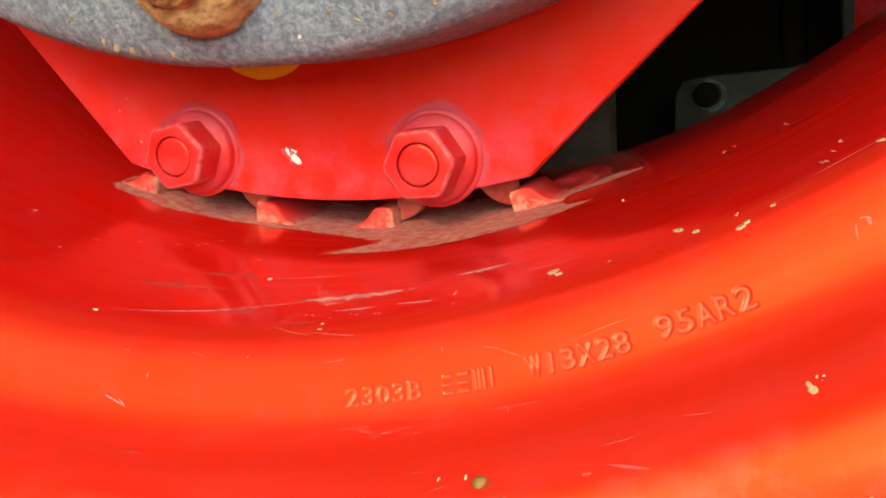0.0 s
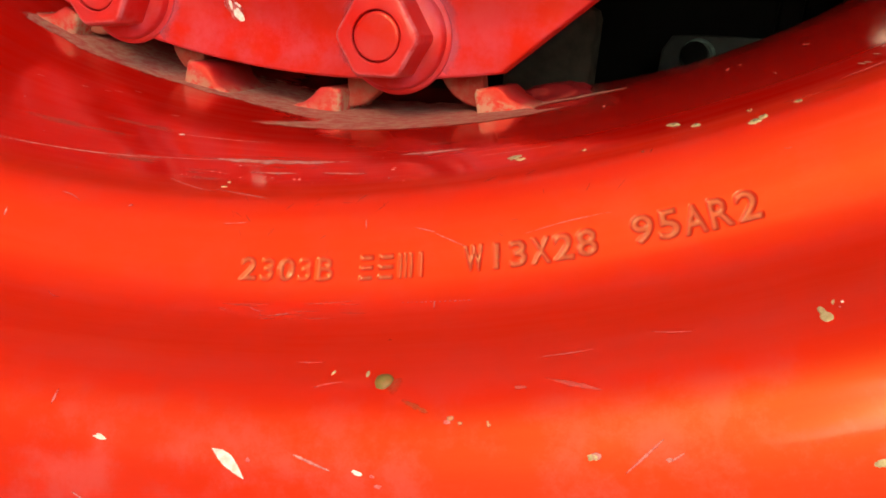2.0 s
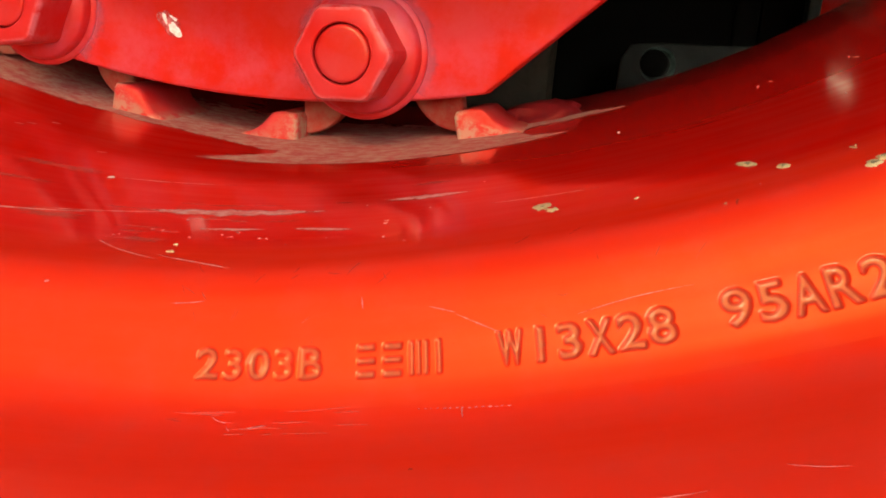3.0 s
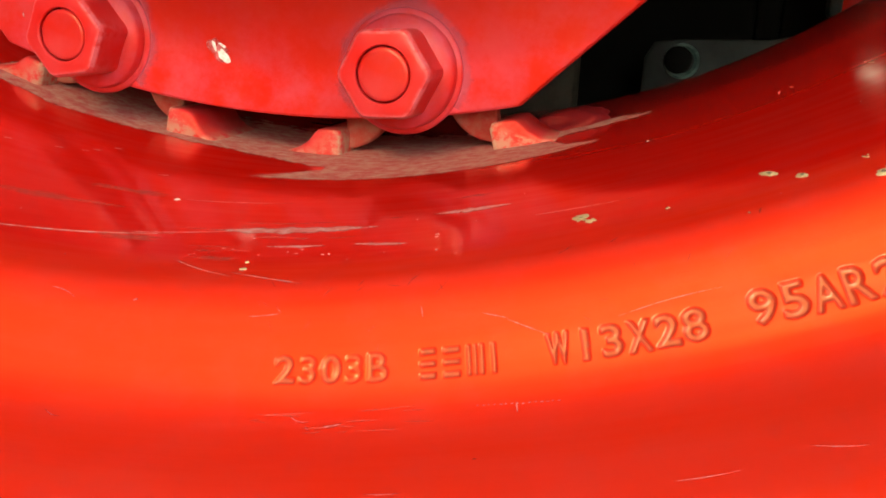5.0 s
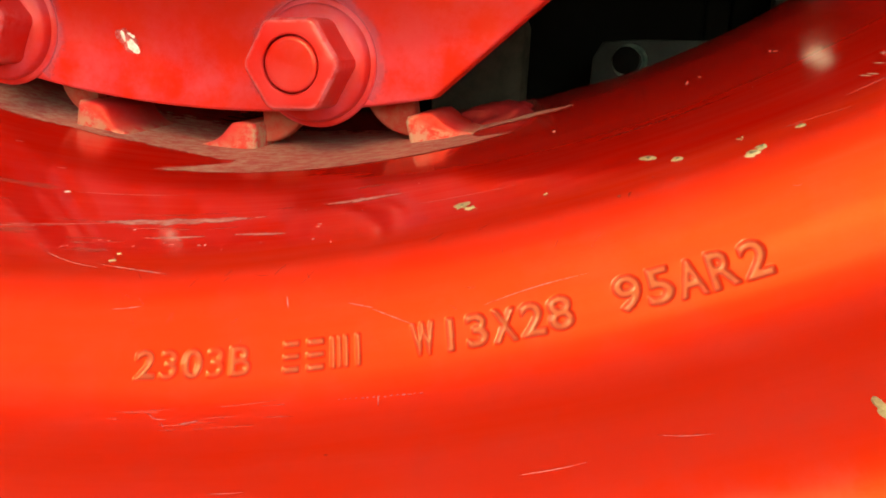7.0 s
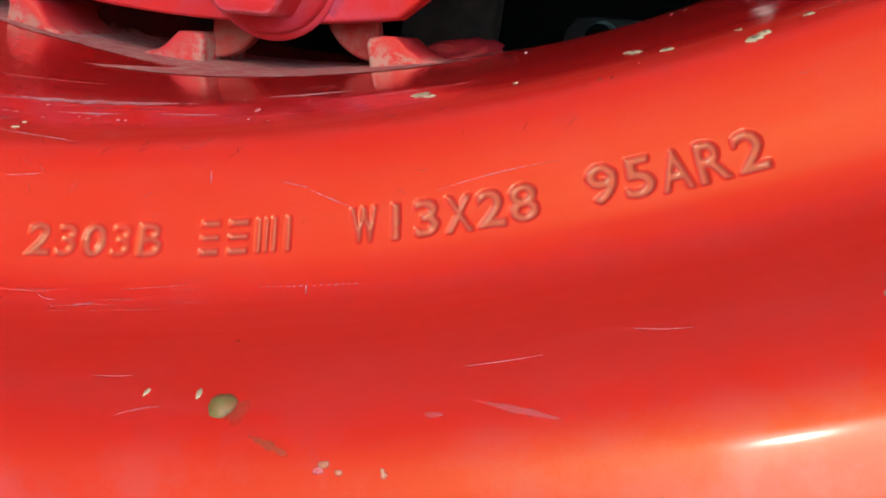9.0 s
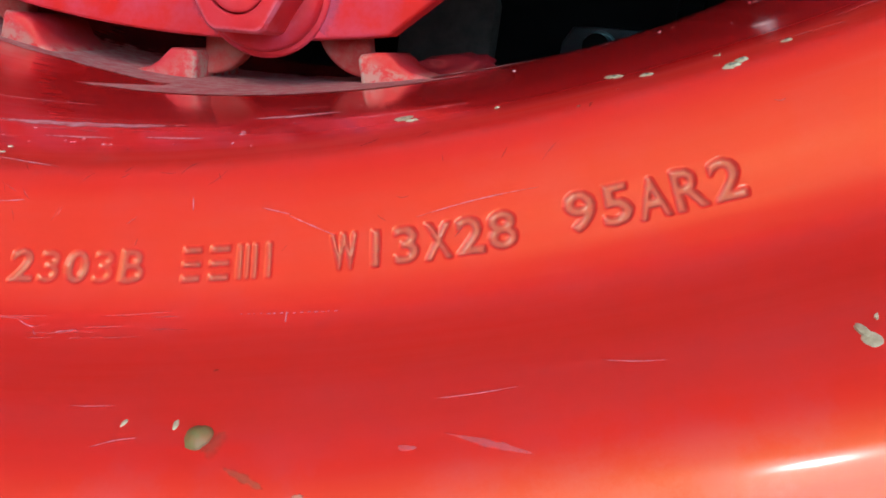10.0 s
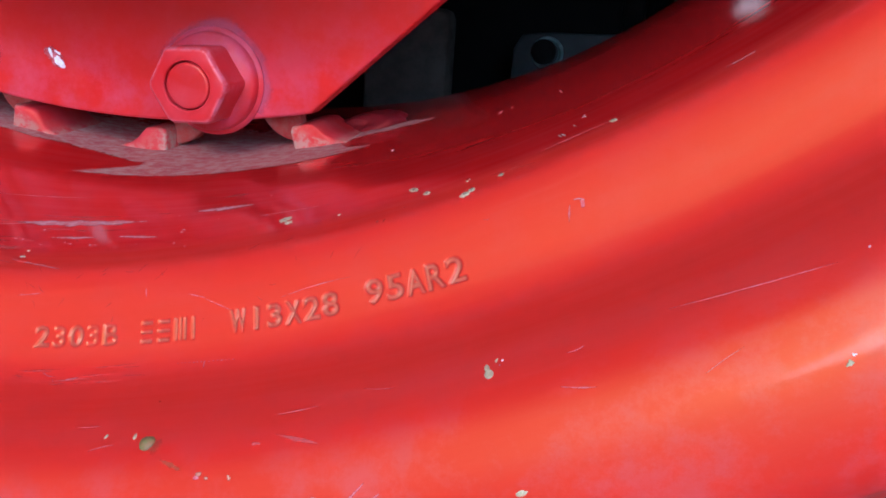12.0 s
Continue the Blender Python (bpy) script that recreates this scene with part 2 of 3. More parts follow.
SLOPE = np.gradient(CURVE, RUN, axis=0)
SLOPE /= np.linalg.norm(SLOPE, axis=1)[:, None]


def on_rim(deg, run, lift=0.0):
    """Points on the rim's open side at angles deg and lengths run along its section, lifted off it."""
    deg, run = np.radians(np.asarray(deg, float)), np.asarray(run, float)
    y, r = np.interp(run, RUN, CURVE[:, 0]), np.interp(run, RUN, CURVE[:, 1])
    ty, tr = np.interp(run, RUN, SLOPE[:, 0]), np.interp(run, RUN, SLOPE[:, 1])
    y, r = y + lift * tr, r - lift * ty
    return np.stack([r * np.sin(deg), y, -r * np.cos(deg)], -1)


def polar(r, y, deg):
    return Vector((r * math.sin(radians(deg)), y, -r * math.cos(radians(deg))))


def part(name, mesh, mat, parent, label="", smooth=40):
    """One mesh object under a thing or a part, drawn about the axle or wherever its parent has its origin."""
    if isinstance(mesh, bmesh.types.BMesh):
        bm, mesh = mesh, bpy.data.meshes.new(name)
        bm.normal_update()
        bm.to_mesh(mesh)
        bm.free()
    if not mesh.materials:
        mesh.materials.append(mat)
    if smooth:
        mesh.shade_smooth()
        mesh.set_sharp_from_angle(angle=radians(smooth))
    ob = new(name, mesh)
    ob.parent = parent
    return tagged(ob, label)


def grid_mesh(name, co, wrap=False, uv=None, skip=None):
    """A mesh from an array of rows x columns of points."""
    rows, cols = co.shape[:2]
    idx = np.arange(rows * cols).reshape(rows, cols)
    nxt = np.roll(idx, -1, 1) if wrap else idx[:, 1:]
    cur = idx if wrap else idx[:, :-1]
    quads = np.stack([cur[:-1], nxt[:-1], nxt[1:], cur[1:]], -1)
    if skip is not None:
        quads = quads[~skip]
    quads = quads.reshape(-1, 4)
    me = bpy.data.meshes.new(name)
    me.from_pydata(co.reshape(-1, 3).tolist(), [], quads.tolist())
    if uv is not None:
        layer = me.uv_layers.new(name="map")
        loops = np.empty(len(me.loops), int)
        me.loops.foreach_get("vertex_index", loops)
        layer.uv.foreach_set("vector", uv.reshape(-1, 2)[loops].astype(np.float32).ravel())
    return me


def lathe(section, steps):
    """A closed turned solid from (y, r) pairs."""
    sec = np.array(section)
    th = np.linspace(0, 2 * np.pi, steps, endpoint=False)
    co = np.stack([np.outer(sec[:, 1], np.sin(th)), np.repeat(sec[:, :1], steps, 1), -np.outer(sec[:, 1], np.cos(th))], -1)
    return grid_mesh("turned", co, True)


def prism(outline, y0, y1, bevel=0.0, segments=2):
    """A plate from an outline of (x, z) in the wheel's plane, between two depths, with broken edges."""
    bm = bmesh.new()
    low = [bm.verts.new((x, y0, z)) for x, z in outline]
    high = [bm.verts.new((x, y1, z)) for x, z in outline]
    bm.faces.new(low)
    bm.faces.new(high[::-1])
    n = len(outline)
    for i in range(n):
        bm.faces.new((low[i], high[i], high[(i + 1) % n], low[(i + 1) % n]))
    bmesh.ops.recalc_face_normals(bm, faces=bm.faces)
    if bevel:
        rim_edges = [e for e in bm.edges if abs(e.verts[0].co.y - e.verts[1].co.y) < 1e-6]
        bmesh.ops.bevel(bm, geom=rim_edges, offset=bevel, segments=segments, affect="EDGES", profile=0.5, clamp_overlap=True)
    return bm


# ---- ground ----
def ground_sheet():
    xs = np.sign(np.linspace(-1, 1, 61)) * np.abs(np.linspace(-1, 1, 61)) ** 4 * 600
    gx, gy = np.meshgrid(xs, xs)
    near = np.hypot(gx, gy)
    gz = np.array([[noise.noise(Vector((x * 0.35, y * 0.35, 3))) for x, y in zip(a, c)] for a, c in zip(gx, gy)]) * 0.04
    gz = np.where(near < 1.2, gz * 0, gz) - np.where(near < 1.2, 0, 0.02)
    me = grid_mesh("ground", np.stack([gx, gy, gz], -1))
    me.materials.append(EARTH)
    me.shade_smooth()
    return tagged(new("ground", me), "dry brown earth of a farm yard", "ground", kind="structure")


ground_sheet()

# ---- unseen slabs added to shape the light, which comes in from the front ----
# pale for the added reflector at the back, dark grey for the blockers
REFLECTOR_PALE = plain("reflector_pale", (0.42, 0.38, 0.325), (0.34, 0.31, 0.265), 3.0, 0.9, 0.0, 0.3, 0.003)
BLOCK_GREY = plain("light_block_grey", (0.15, 0.145, 0.135), (0.09, 0.085, 0.08), 2.0, 0.85, 0.0, 0.3, 0.004)


def slab(name, x0, x1, y0, y1, z0, z1, label, mat=BLOCK_GREY):
    bm = bmesh.new()
    bmesh.ops.create_cube(bm, size=1)
    bmesh.ops.scale(bm, vec=(x1 - x0, y1 - y0, z1 - z0), verts=bm.verts)
    bmesh.ops.translate(bm, vec=((x0 + x1) / 2, (y0 + y1) / 2, (z0 + z1) / 2), verts=bm.verts)
    me = bpy.data.meshes.new(name)
    bm.to_mesh(me)
    bm.free()
    me.materials.append(mat)
    return tagged(new(name, me), label, "shed", kind="structure")


slab("light_block_top", -0.72, 9.0, -3.0, 1.6, 2.8, 2.95, "unseen grey slab overhead, added to block high light")
slab("reflector_back", -0.72, 9.0, 5.0, 5.15, -0.1, 2.95, "unseen pale slab at the back, added as a reflector", REFLECTOR_PALE)
slab("light_block_side_1", -0.87, -0.72, -8.6, 5.15, -0.1, 2.95, "unseen grey slab at the side, added to block light")
slab("light_block_side_2", 9.0, 9.15, -3.6, 5.15, -0.1, 2.95, "unseen grey slab at the side, added to block light")

slab("light_block_front", -30, 30, -9.3, -9.0, -0.2, 1.6, "unseen grey slab in front, added to block low light")

# ---- the wheel ----
wheel = tagged(new("tractor_wheel"), "red steel tractor wheel with grey cast weight and black tyre", "tractor wheel")
wheel.location = (0, 0.17, 0)


def in_wheel(ob):
    """Set a part's origin on the axle, level with the outer flange."""
    ob.location = (0, -0.17, AXLE)
    return ob


# rim: a rolled section, 5 mm thick, with a window left for the stamped strip
STEPS = 480
FINE = np.arange(0, len(CURVE), 3)
WIN = (54, 68)
deg = np.arange(STEPS) * 360.0 / STEPS
front = np.array([on_rim(deg, np.full(STEPS, RUN[i])) for i in FINE])
back = np.array([on_rim(deg, np.full(STEPS, RUN[i]), -0.005) for i in FINE[::-1]])
section = np.concatenate([front, back, front[:1]])
turns = np.where(deg > 180, deg - 360, deg)
uv = np.stack([np.tile(np.radians(turns) * 0.33, (len(section), 1)), np.repeat(np.r_[RUN[FINE], RUN[FINE[::-1]] + 0.5, RUN[:1]][:, None], STEPS, 1)], -1)
hole = np.zeros((len(section) - 1, STEPS), bool)
hole[WIN[0]:WIN[1], 10:34] = True
rim = in_wheel(part("rim", grid_mesh("rim", section, True, uv, hole), RIM_RED, wheel, "glossy red wheel rim, scratched and chipped", 50))


def glyph(ch):
    """A character as triangles, about one unit high."""
    data = bpy.data.curves.new("glyph", "FONT")
    data.body, data.size, data.offset, data.resolution_u = ch, 1.0, 0.022, 4
    ob = new("glyph", data)
    bpy.context.view_layer.update()
    me = ob.evaluated_get(bpy.context.evaluated_depsgraph_get()).to_mesh()
    me.calc_loop_triangles()
    v = np.array([p.co[:2] for p in me.vertices])
    tri = v[np.array([t.vertices[:] for t in me.loop_triangles])]
    bpy.data.objects.remove(ob)
    bpy.data.curves.remove(data)
    lo, hi = tri.reshape(-1, 2).min(0), tri.reshape(-1, 2).max(0)
    return tri - [(lo[0] + hi[0]) / 2, lo[1]], hi - lo


def stamped_strip():
    """The strip of the rim that carries the code, with every character sunk into the steel."""
    run0, run1, deg0, deg1 = RUN[FINE[WIN[0]]], RUN[FINE[WIN[1]]], 7.5, 25.5
    rr, dd = np.linspace(run0, run1, 120), np.linspace(deg0, deg1, 760)
    ink = np.zeros((len(rr), len(dd)))
    mm = 0.3375 * math.pi / 180  # metres of arc in a degree
    base = 0.0630

    def fill(tri, depth):
        for a, b_, c in tri:
            (x0, y0), (x1, y1) = np.minimum(np.minimum(a, b_), c), np.maximum(np.maximum(a, b_), c)
            i0, i1 = np.searchsorted(rr, (y0, y1))
            j0, j1 = np.searchsorted(dd, (x0, x1))
            if i0 == i1 or j0 == j1:
                continue
            gx, gy = np.meshgrid(dd[j0:j1], rr[i0:i1])
            side = lambda p, q: (q[0] - p[0]) * (gy - p[1]) - (q[1] - p[1]) * (gx - p[0])
            s = np.stack([side(a, b_), side(b_, c), side(c, a)])
            inside = (s >= -1e-12).all(0) | (s <= 1e-12).all(0)
            ink[i0:i1, j0:j1] = np.maximum(ink[i0:i1, j0:j1], inside * depth)

    def put(ch, centre, wide, tall, depth, turn=0.0, drop=0.0):
        if ch in "=|!":  # the maker's letters, as plain bars
            u, v, bars = 0.33 * wide, 0.17 * tall, {"=": ((-1, 1, 0.00), (-1, 1, 0.42), (-1, 1, 0.83)), "|": ((-1, -0.6), (-0.2, 0.2), (0.6, 1)), "!": ((-1, -0.55),)}[ch]
            for x0, x1, *y in bars:
                y0, y1 = (base + y[0] * tall, base + y[0] * tall + v) if y else (base, base + tall)
                q = np.array([(centre + x0 * u, y0), (centre + x1 * u, y0), (centre + x1 * u, y1), (centre + x0 * u, y1)])
                fill([q[[0, 1, 2]], q[[0, 2, 3]]], depth)
            return
        tri, size = glyph(ch)
        fit = min(wide * 0.86 / size[0] * mm, tall / size[1] * 1.15) if ch != "1" else tall / size[1]
        p = tri * np.array([fit, tall / size[1]])
        a = radians(turn)
        p = p @ np.array([[math.cos(a), math.sin(a)], [-math.sin(a), math.cos(a)]])
        fill(p * [1 / mm, 1] + [centre, base + drop], depth)

    for word, start, end, tall, depths in (("2303B", 8.15, 11.65, 0.0047, (1, 0.55, 0.75, 0.4, 0.6)), ("==|!", 12.42, 15.10, 0.0047, (0.8,) * 4),
                                     ("W13X28", 16.0, 20.17, 0.0049, (1, 0.9, 1, 1, 1, 1)), ("95AR2", 21.08, 24.72, 0.0052, (1,) * 5)):
        wide = (end - start) / len(word)
        for k, (ch, depth) in enumerate(zip(word, depths)):
            put(ch, start + (k + 0.5) * wide, wide, tall, depth, random.uniform(-2, 2), random.uniform(-0.0001, 0.0001) + (0.0003 if word[0] == "9" else 0))
    soft = ink
    for _ in range(2):
        soft = (np.roll(soft, 1, 0) + soft + np.roll(soft, -1, 0)) / 3
        soft = (np.roll(soft, 1, 1) + soft + np.roll(soft, -1, 1)) / 3
    lip = ink
    for _ in range(6):
        lip = (np.roll(lip, 1, 0) + lip + np.roll(lip, -1, 0)) / 3
        lip = (np.roll(lip, 1, 1) + lip + np.roll(lip, -1, 1)) / 3
    lift = -0.00046 * soft + 0.00005 * np.clip(lip - soft, 0, 1)
    gd, gr = np.meshgrid(dd, rr)
    uvs = np.stack([np.radians(gd) * 0.33, gr], -1)
    me = grid_mesh("stamped_code", on_rim(gd, gr, lift), False, uvs)
    at = me.attributes.new("stamp", "FLOAT", "POINT")
    at.data.foreach_set("value", np.clip(soft * 1.25 - 0.15, 0, 0.7).astype(np.float32).ravel())
    return part("stamped_code", me, RIM_RED, rim, "size code and batch letters stamped into the red steel", 60)


stamped_strip()


def flake(at, run, long_mm, high_mm, tilt, mat, name="chip_or_glint", rag=0.3, lift=0.00016):
    """A ragged flaked spot on the rim."""
    n, a, soft = 22, radians(tilt), long_mm > 10 or mat in (STAIN, MUDDY)
    seed = noise.noise(Vector((at * 3.1, run * 91.0, 0.5))) * 40
    ring = []
    for k in range(n):
        t = 2 * math.pi * k / n
        d = 1 + rag * 1.6 * noise.noise(Vector((math.cos(t) * 1.3 + seed, math.sin(t) * 1.3, seed))) + rag * 0.8 * noise.noise(Vector((math.cos(t) * 4 + seed, math.sin(t) * 4, 7.0)))
        ring.append((math.cos(t) * d * long_mm / 2, math.sin(t) * d * high_mm / 2))
    pts = [(0, 0)] + [(0.75 * u, 0.75 * v) for u, v in ring] + ring
    lifts = [lift] + [lift * (0.6 if rag < 0.12 else 1)] * n + [lift * 0.12] * n
    co = []
    for (u, v), h in zip(pts, lifts):
        x, w = (u * math.cos(a) - v * math.sin(a)) / 1000, (u * math.sin(a) + v * math.cos(a)) / 1000
        r = np.interp(run, RUN, CURVE[:, 1])
        co.append(on_rim(at + math.degrees(x / r), run + w, h).tolist())
    faces = [(0, 1 + k, 1 + (k + 1) % n) for k in range(n)]
    faces += [(1 + k, 1 + n + k, 1 + n + (k + 1) % n, 1 + (k + 1) % n) for k in range(n)]
    me = bpy.data.meshes.new(name)
    me.from_pydata(co, [], faces)
    me.attributes.new("cover", "FLOAT", "POINT").data.foreach_set("value", [1.0] + [0.45 if soft else 1.0] * n + [-0.3 if soft else 0.25] * n)
    return part(name, me, mat, rim)


def streak(a0, run0, a1, run1, wide_mm, mat, name="scratch", bow=0.0, lift=0.00012, blunt=0.5, rag=0.5):
    """A scuff or scratch drawn along the rim from one place to another, thin at its ends."""
    n = 28
    t = np.linspace(0, 1, n)
    dg, rn = a0 + (a1 - a0) * t, (run0 + (run1 - run0) * t) + bow * np.sin(np.pi * t) / 1000
    wob = np.array([noise.noise(Vector((a0 * 5 + k * 0.45, run0 * 50, 2.0))) for k in range(n)])
    half = wide_mm / 2000 * np.sin(np.pi * np.clip(t, 0.01, 0.99)) ** blunt * (1 + rag * wob)
    r = np.interp(rn, RUN, CURVE[:, 1])
    du, dv = np.gradient(np.radians(dg) * r), np.gradient(rn)
    ln = np.hypot(du, dv)
    nu, nv = -dv / ln, du / ln
    rows = [on_rim(dg + np.degrees(k * half * nu / r), rn + k * half * nv, lift * (1 - abs(k) * 0.9)) for k in (-1.0, -0.4, 0.4, 1.0)]
    me = grid_mesh(name, np.array(rows))
    fade = np.outer((0.1, 1.0, 1.0, 0.1), np.sin(np.pi * t) ** 0.4 * (1 + 0.35 * wob))
    me.attributes.new("cover", "FLOAT", "POINT").data.foreach_set("value", fade.astype(np.float32).ravel())
    return part(name, me, mat, rim)


# chips on the edge of the well
flake(17.05, .0983, 2.8, 3.4, 10, CHIP, rag=0.45)
flake(17.40, .0950, 1.5, 2.2, 25, CHIP, rag=0.6)
flake(17.16, .0965, 1.0, 2.4, 30, CHIP, rag=0.6)
flake(22.68, .0964, 1.9, 4.4, 30, CHIP)
flake(23.44, .0904, 1.8, 3.2, 15, CHIP)
flake(25.12, .0812, 1.9, 1.9, 8, CHIP, rag=0.4)
flake(25.38, .0824, 1.6, 2.1, 8, CHIP, rag=0.4)
flake(26.45, .0851, 1.3, 1.5, 0, CHIP)
for dg, rn, long_mm, high_mm in ((22.70, .0963, 0.9, 1.7), (23.46, .0904, 0.8, 1.2), (25.14, .0812, 1.1, 0.8), (25.40, .0824, 0.9, 0.8), (26.46, .0851, 0.6, 0.7), (17.07, .0977, 1.2, 0.5)):
    flake(dg, rn, long_mm, high_mm, 12, CORE, "bare_steel", 0.6, 0.00022)
flake(25.06, .0893, 0.35, 1.7, 25, CHIP)
flake(25.14, .0900, 0.25, 0.5, 0, CHIP)
flake(30.68, .0909, 1.8, 2.6, 20, CHIP)
flake(28.90, .0700, 0.8, 1.8, -10, PINK, "scuff")
streak(28.30, .0672, 28.52, .0708, 0.4, PINK, "scuff", bow=0.3)
streak(28.62, .0712, 29.05, .0702, 0.4, PALE, "scuff", bow=0.4)
flake(19.72, .0924, 0.9, 0.45, 25, CHIP)
flake(6.05, .0878, 1.6, 0.8, 10, CHIP)
flake(5.89, .0913, 1.0, 0.8, -10, CHIP)
# bead seat and outer bend
flake(25.34, .0364, 1.7, 2.1, 15, CHIP, rag=0.12)
flake(25.29, .0377, 1.0, 2.6, 10, CHIP, rag=0.15, lift=0.0002)
flake(25.56, .0392, 0.4, 0.9, -20, CHIP, rag=0.3)
flake(25.74, .0388, 0.4, 0.4, 0, WHITE_CHIP_GLINT)
flake(25.66, .0378, 0.3, 0.5, 0, PINK)
flake(14.75, .0350, 3.1, 3.2, 0, OLIVE, "stain_spot", 0.10, 0.0011)
flake(15.02, .0342, 5.0, 3.6, -30, STAIN, "stain", 0.4, 0.0003)
flake(14.20, .0370, 0.7, 1.4, 8, CHIP, rag=0.2)
flake(13.18, .0374, 0.6, 1.2, -10, CHIP, rag=0.2)
flake(6.80, .0231, 2.6, 0.8, -8, WHITE_CHIP_GLINT)
streak(10.26, .0232, 11.20, .0188, 2.0, WHITE_CHIP_GLINT, "chip_or_glint", 0.5, 0.00016, 0.9, 0.15)
flake(11.32, .0218, 0.8, 0.8, 0, PINK)
streak(12.50, .0231, 13.64, .0205, 0.6, PALE)
flake(14.30, .0204, 1.8, 0.7, -12, WHITE_CHIP_GLINT)
flake(14.70, .0199, 1.0, 0.5, -10, PINK)
flake(14.83, .0184, 1.2, 0.6, 0, PINK)
flake(16.63, .0275, 1.0, 0.8, 0, PINK)
flake(20.07, .0213, 1.3, 1.1, 0, PALE)
streak(21.60, .0196, 21.95, .0206, 0.4, PINK)
streak(4.98, .0271, 5.02, .0302, 0.6, PINK)
streak(2.66, .0146, 2.95, .0124, 0.6, PALE)
streak(2.95, .0124, 3.40, .0106, 0.7, PALE)
streak(5.99, .0132, 6.44, .0118, 0.5, PALE)
flake(33.55, .0194, 1.3, 0.7, 30, CHIP, rag=0.6)
flake(33.70, .0203, 0.6, 0.4, -20, WHITE_CHIP_GLINT, rag=0.6)
flake(35.10, .0335, 0.5, 0.4, 10, PALE)
streak(30.17, .0380, 34.58, .0330, 0.26, PINK)
streak(15.35, .0314, 16.15, .0290, 1.0, STAIN, "scuff")
flake(16.72, .0280, 1.5, 1.1, 20, MUDDY, "mud_spot", 0.3)
flake(16.96, .0272, 1.0, 0.8, 0, MUDDY, "mud_spot", 0.3)
flake(17.66, .0268, 0.8, 1.3, 10, MUDDY, "mud_spot", 0.4)
streak(18.95, .0336, 20.45, .0301, 0.9, HAIR, blunt=0.9)
flake(18.4, .0322, 1.8, 0.7, -10, HAIR, "scuff")
flake(14.34, .0462, 1.0, 0.5, 0, STAIN, "stain", 0.3)
flake(20.0, .0212, 1.6, 0.9, 0, CHIP)
flake(25.52, .0159, 1.8, 0.9, 0, CHIP)
flake(21.60, .0199, 1.0, 0.7, 0, PALE)
streak(20.6, .0185, 21.6, .0228, 0.5, PINK)
# slope with the code
streak(12.58, .0751, 12.64, .0728, 0.30, PINK)
streak(14.35, .0727, 15.10, .0713, 0.25, PINK)
streak(15.00, .0713, 16.20, .0676, 0.24, PINK)
streak(17.9, .0688, 20.75, .0701, 0.20, PINK, bow=0.5)
streak(15.14, .0580, 15.20, .0557, 0.28, PALE)
dashes = random.Random(3)
for k in range(15):  # a dotted scrape under the code
    dg = 14.1 + 0.15 * k
    streak(dg, .0579 - .00004 * k, dg + dashes.uniform(0.05, 0.13), .0579 - .00004 * k + dashes.uniform(-.0001, .0001), dashes.uniform(0.15, 0.4), PINK)
for k in range(14):  # fine rubbing to the side of the code
    dg, rn = dashes.uniform(7.5, 12.2), dashes.uniform(.0530, .0585)
    streak(dg, rn, dg + dashes.uniform(0.3, 1.5), rn + dashes.uniform(-.0003, .0004), dashes.uniform(0.10, 0.26), HAIR, "hair_scratch")
for k in range(26):  # a web of hairlines over the code
    dg, rn = dashes.uniform(6.5, 21.0), dashes.uniform(.0660, .0830)
    streak(dg, rn, dg + dashes.uniform(-0.5, 0.5), rn + dashes.uniform(-.0030, .0030), dashes.uniform(0.08, 0.20), HAIR, "hair_scratch", dashes.uniform(-0.4, 0.4))
streak(9.9, .0551, 10.45, .0558, 0.5, PINK)
flake(21.79, .0810, 0.7, 0.9, 0, MUDDY, "mud_spot")
flake(22.05, .0807, 0.5, 1.4, -20, STAIN, "stain")
streak(5.55, .0866, 8.69, .0810, 0.45, PALE)
streak(-2.02, .0720, -2.01, .0698, 0.5, PALE)
streak(-3.27, .0640, -2.78, .0620, 0.6, PALE)
streak(-4.25, .0649, -2.87, .0623, 0.5, PALE)
flake(3.11, .0770, 1.2, 0.5, 15, PINK)
# rubbed streaks along the well
streak(-6.69, .0961, 1.87, .1062, 0.9, PALE, bow=-0.6)
streak(-1.08, .1034, 4.29, .1099, 0.6, PINK)
streak(2.59, .1098, 9.79, .1114, 5.4, PALE, "scuff", blunt=0.9)
streak(11.20, .1174, 14.40, .1177, 4.0, PALE, "scuff", blunt=0.9)
streak(9.11, .1003, 11.30, .0980, 1.8, PALE)
streak(5.80, .1001, 8.21, .1000, 1.6, PALE)
streak(2.93, .0923, 6.04, .0842, 0.32, PALE, bow=-0.8)
streak(6.03, .0891, 6.08, .0868, 0.4, PALE)
streak(15.18, .1055, 18.78, .1036, 0.35, PINK)
streak(-0.9, .1305, 4.4, .1335, 0.6, PINK)
flake(-0.88, .1300, 1.4, 1.6, 10, WHITE_CHIP_GLINT)
flake(-7.63, .0934, 2.0, 1.2, 0, WHITE_CHIP_GLINT)
flake(24.86, .1690, 0.5, 5.0, -12, PALE)
flake(29.60, .1061, 0.5, 2.4, -15, PALE)
flake(28.24, .1644, 0.5, 2.6, -10, PALE)
flake(19.14, .1577, 0.6, 1.6, -10, WHITE_CHIP_GLINT)
flake(-20.49, .1459, 2.0, 2.2, 0, PINK)
flake(-15.36, .1271, 1.2, 1.6, 0, PINK)
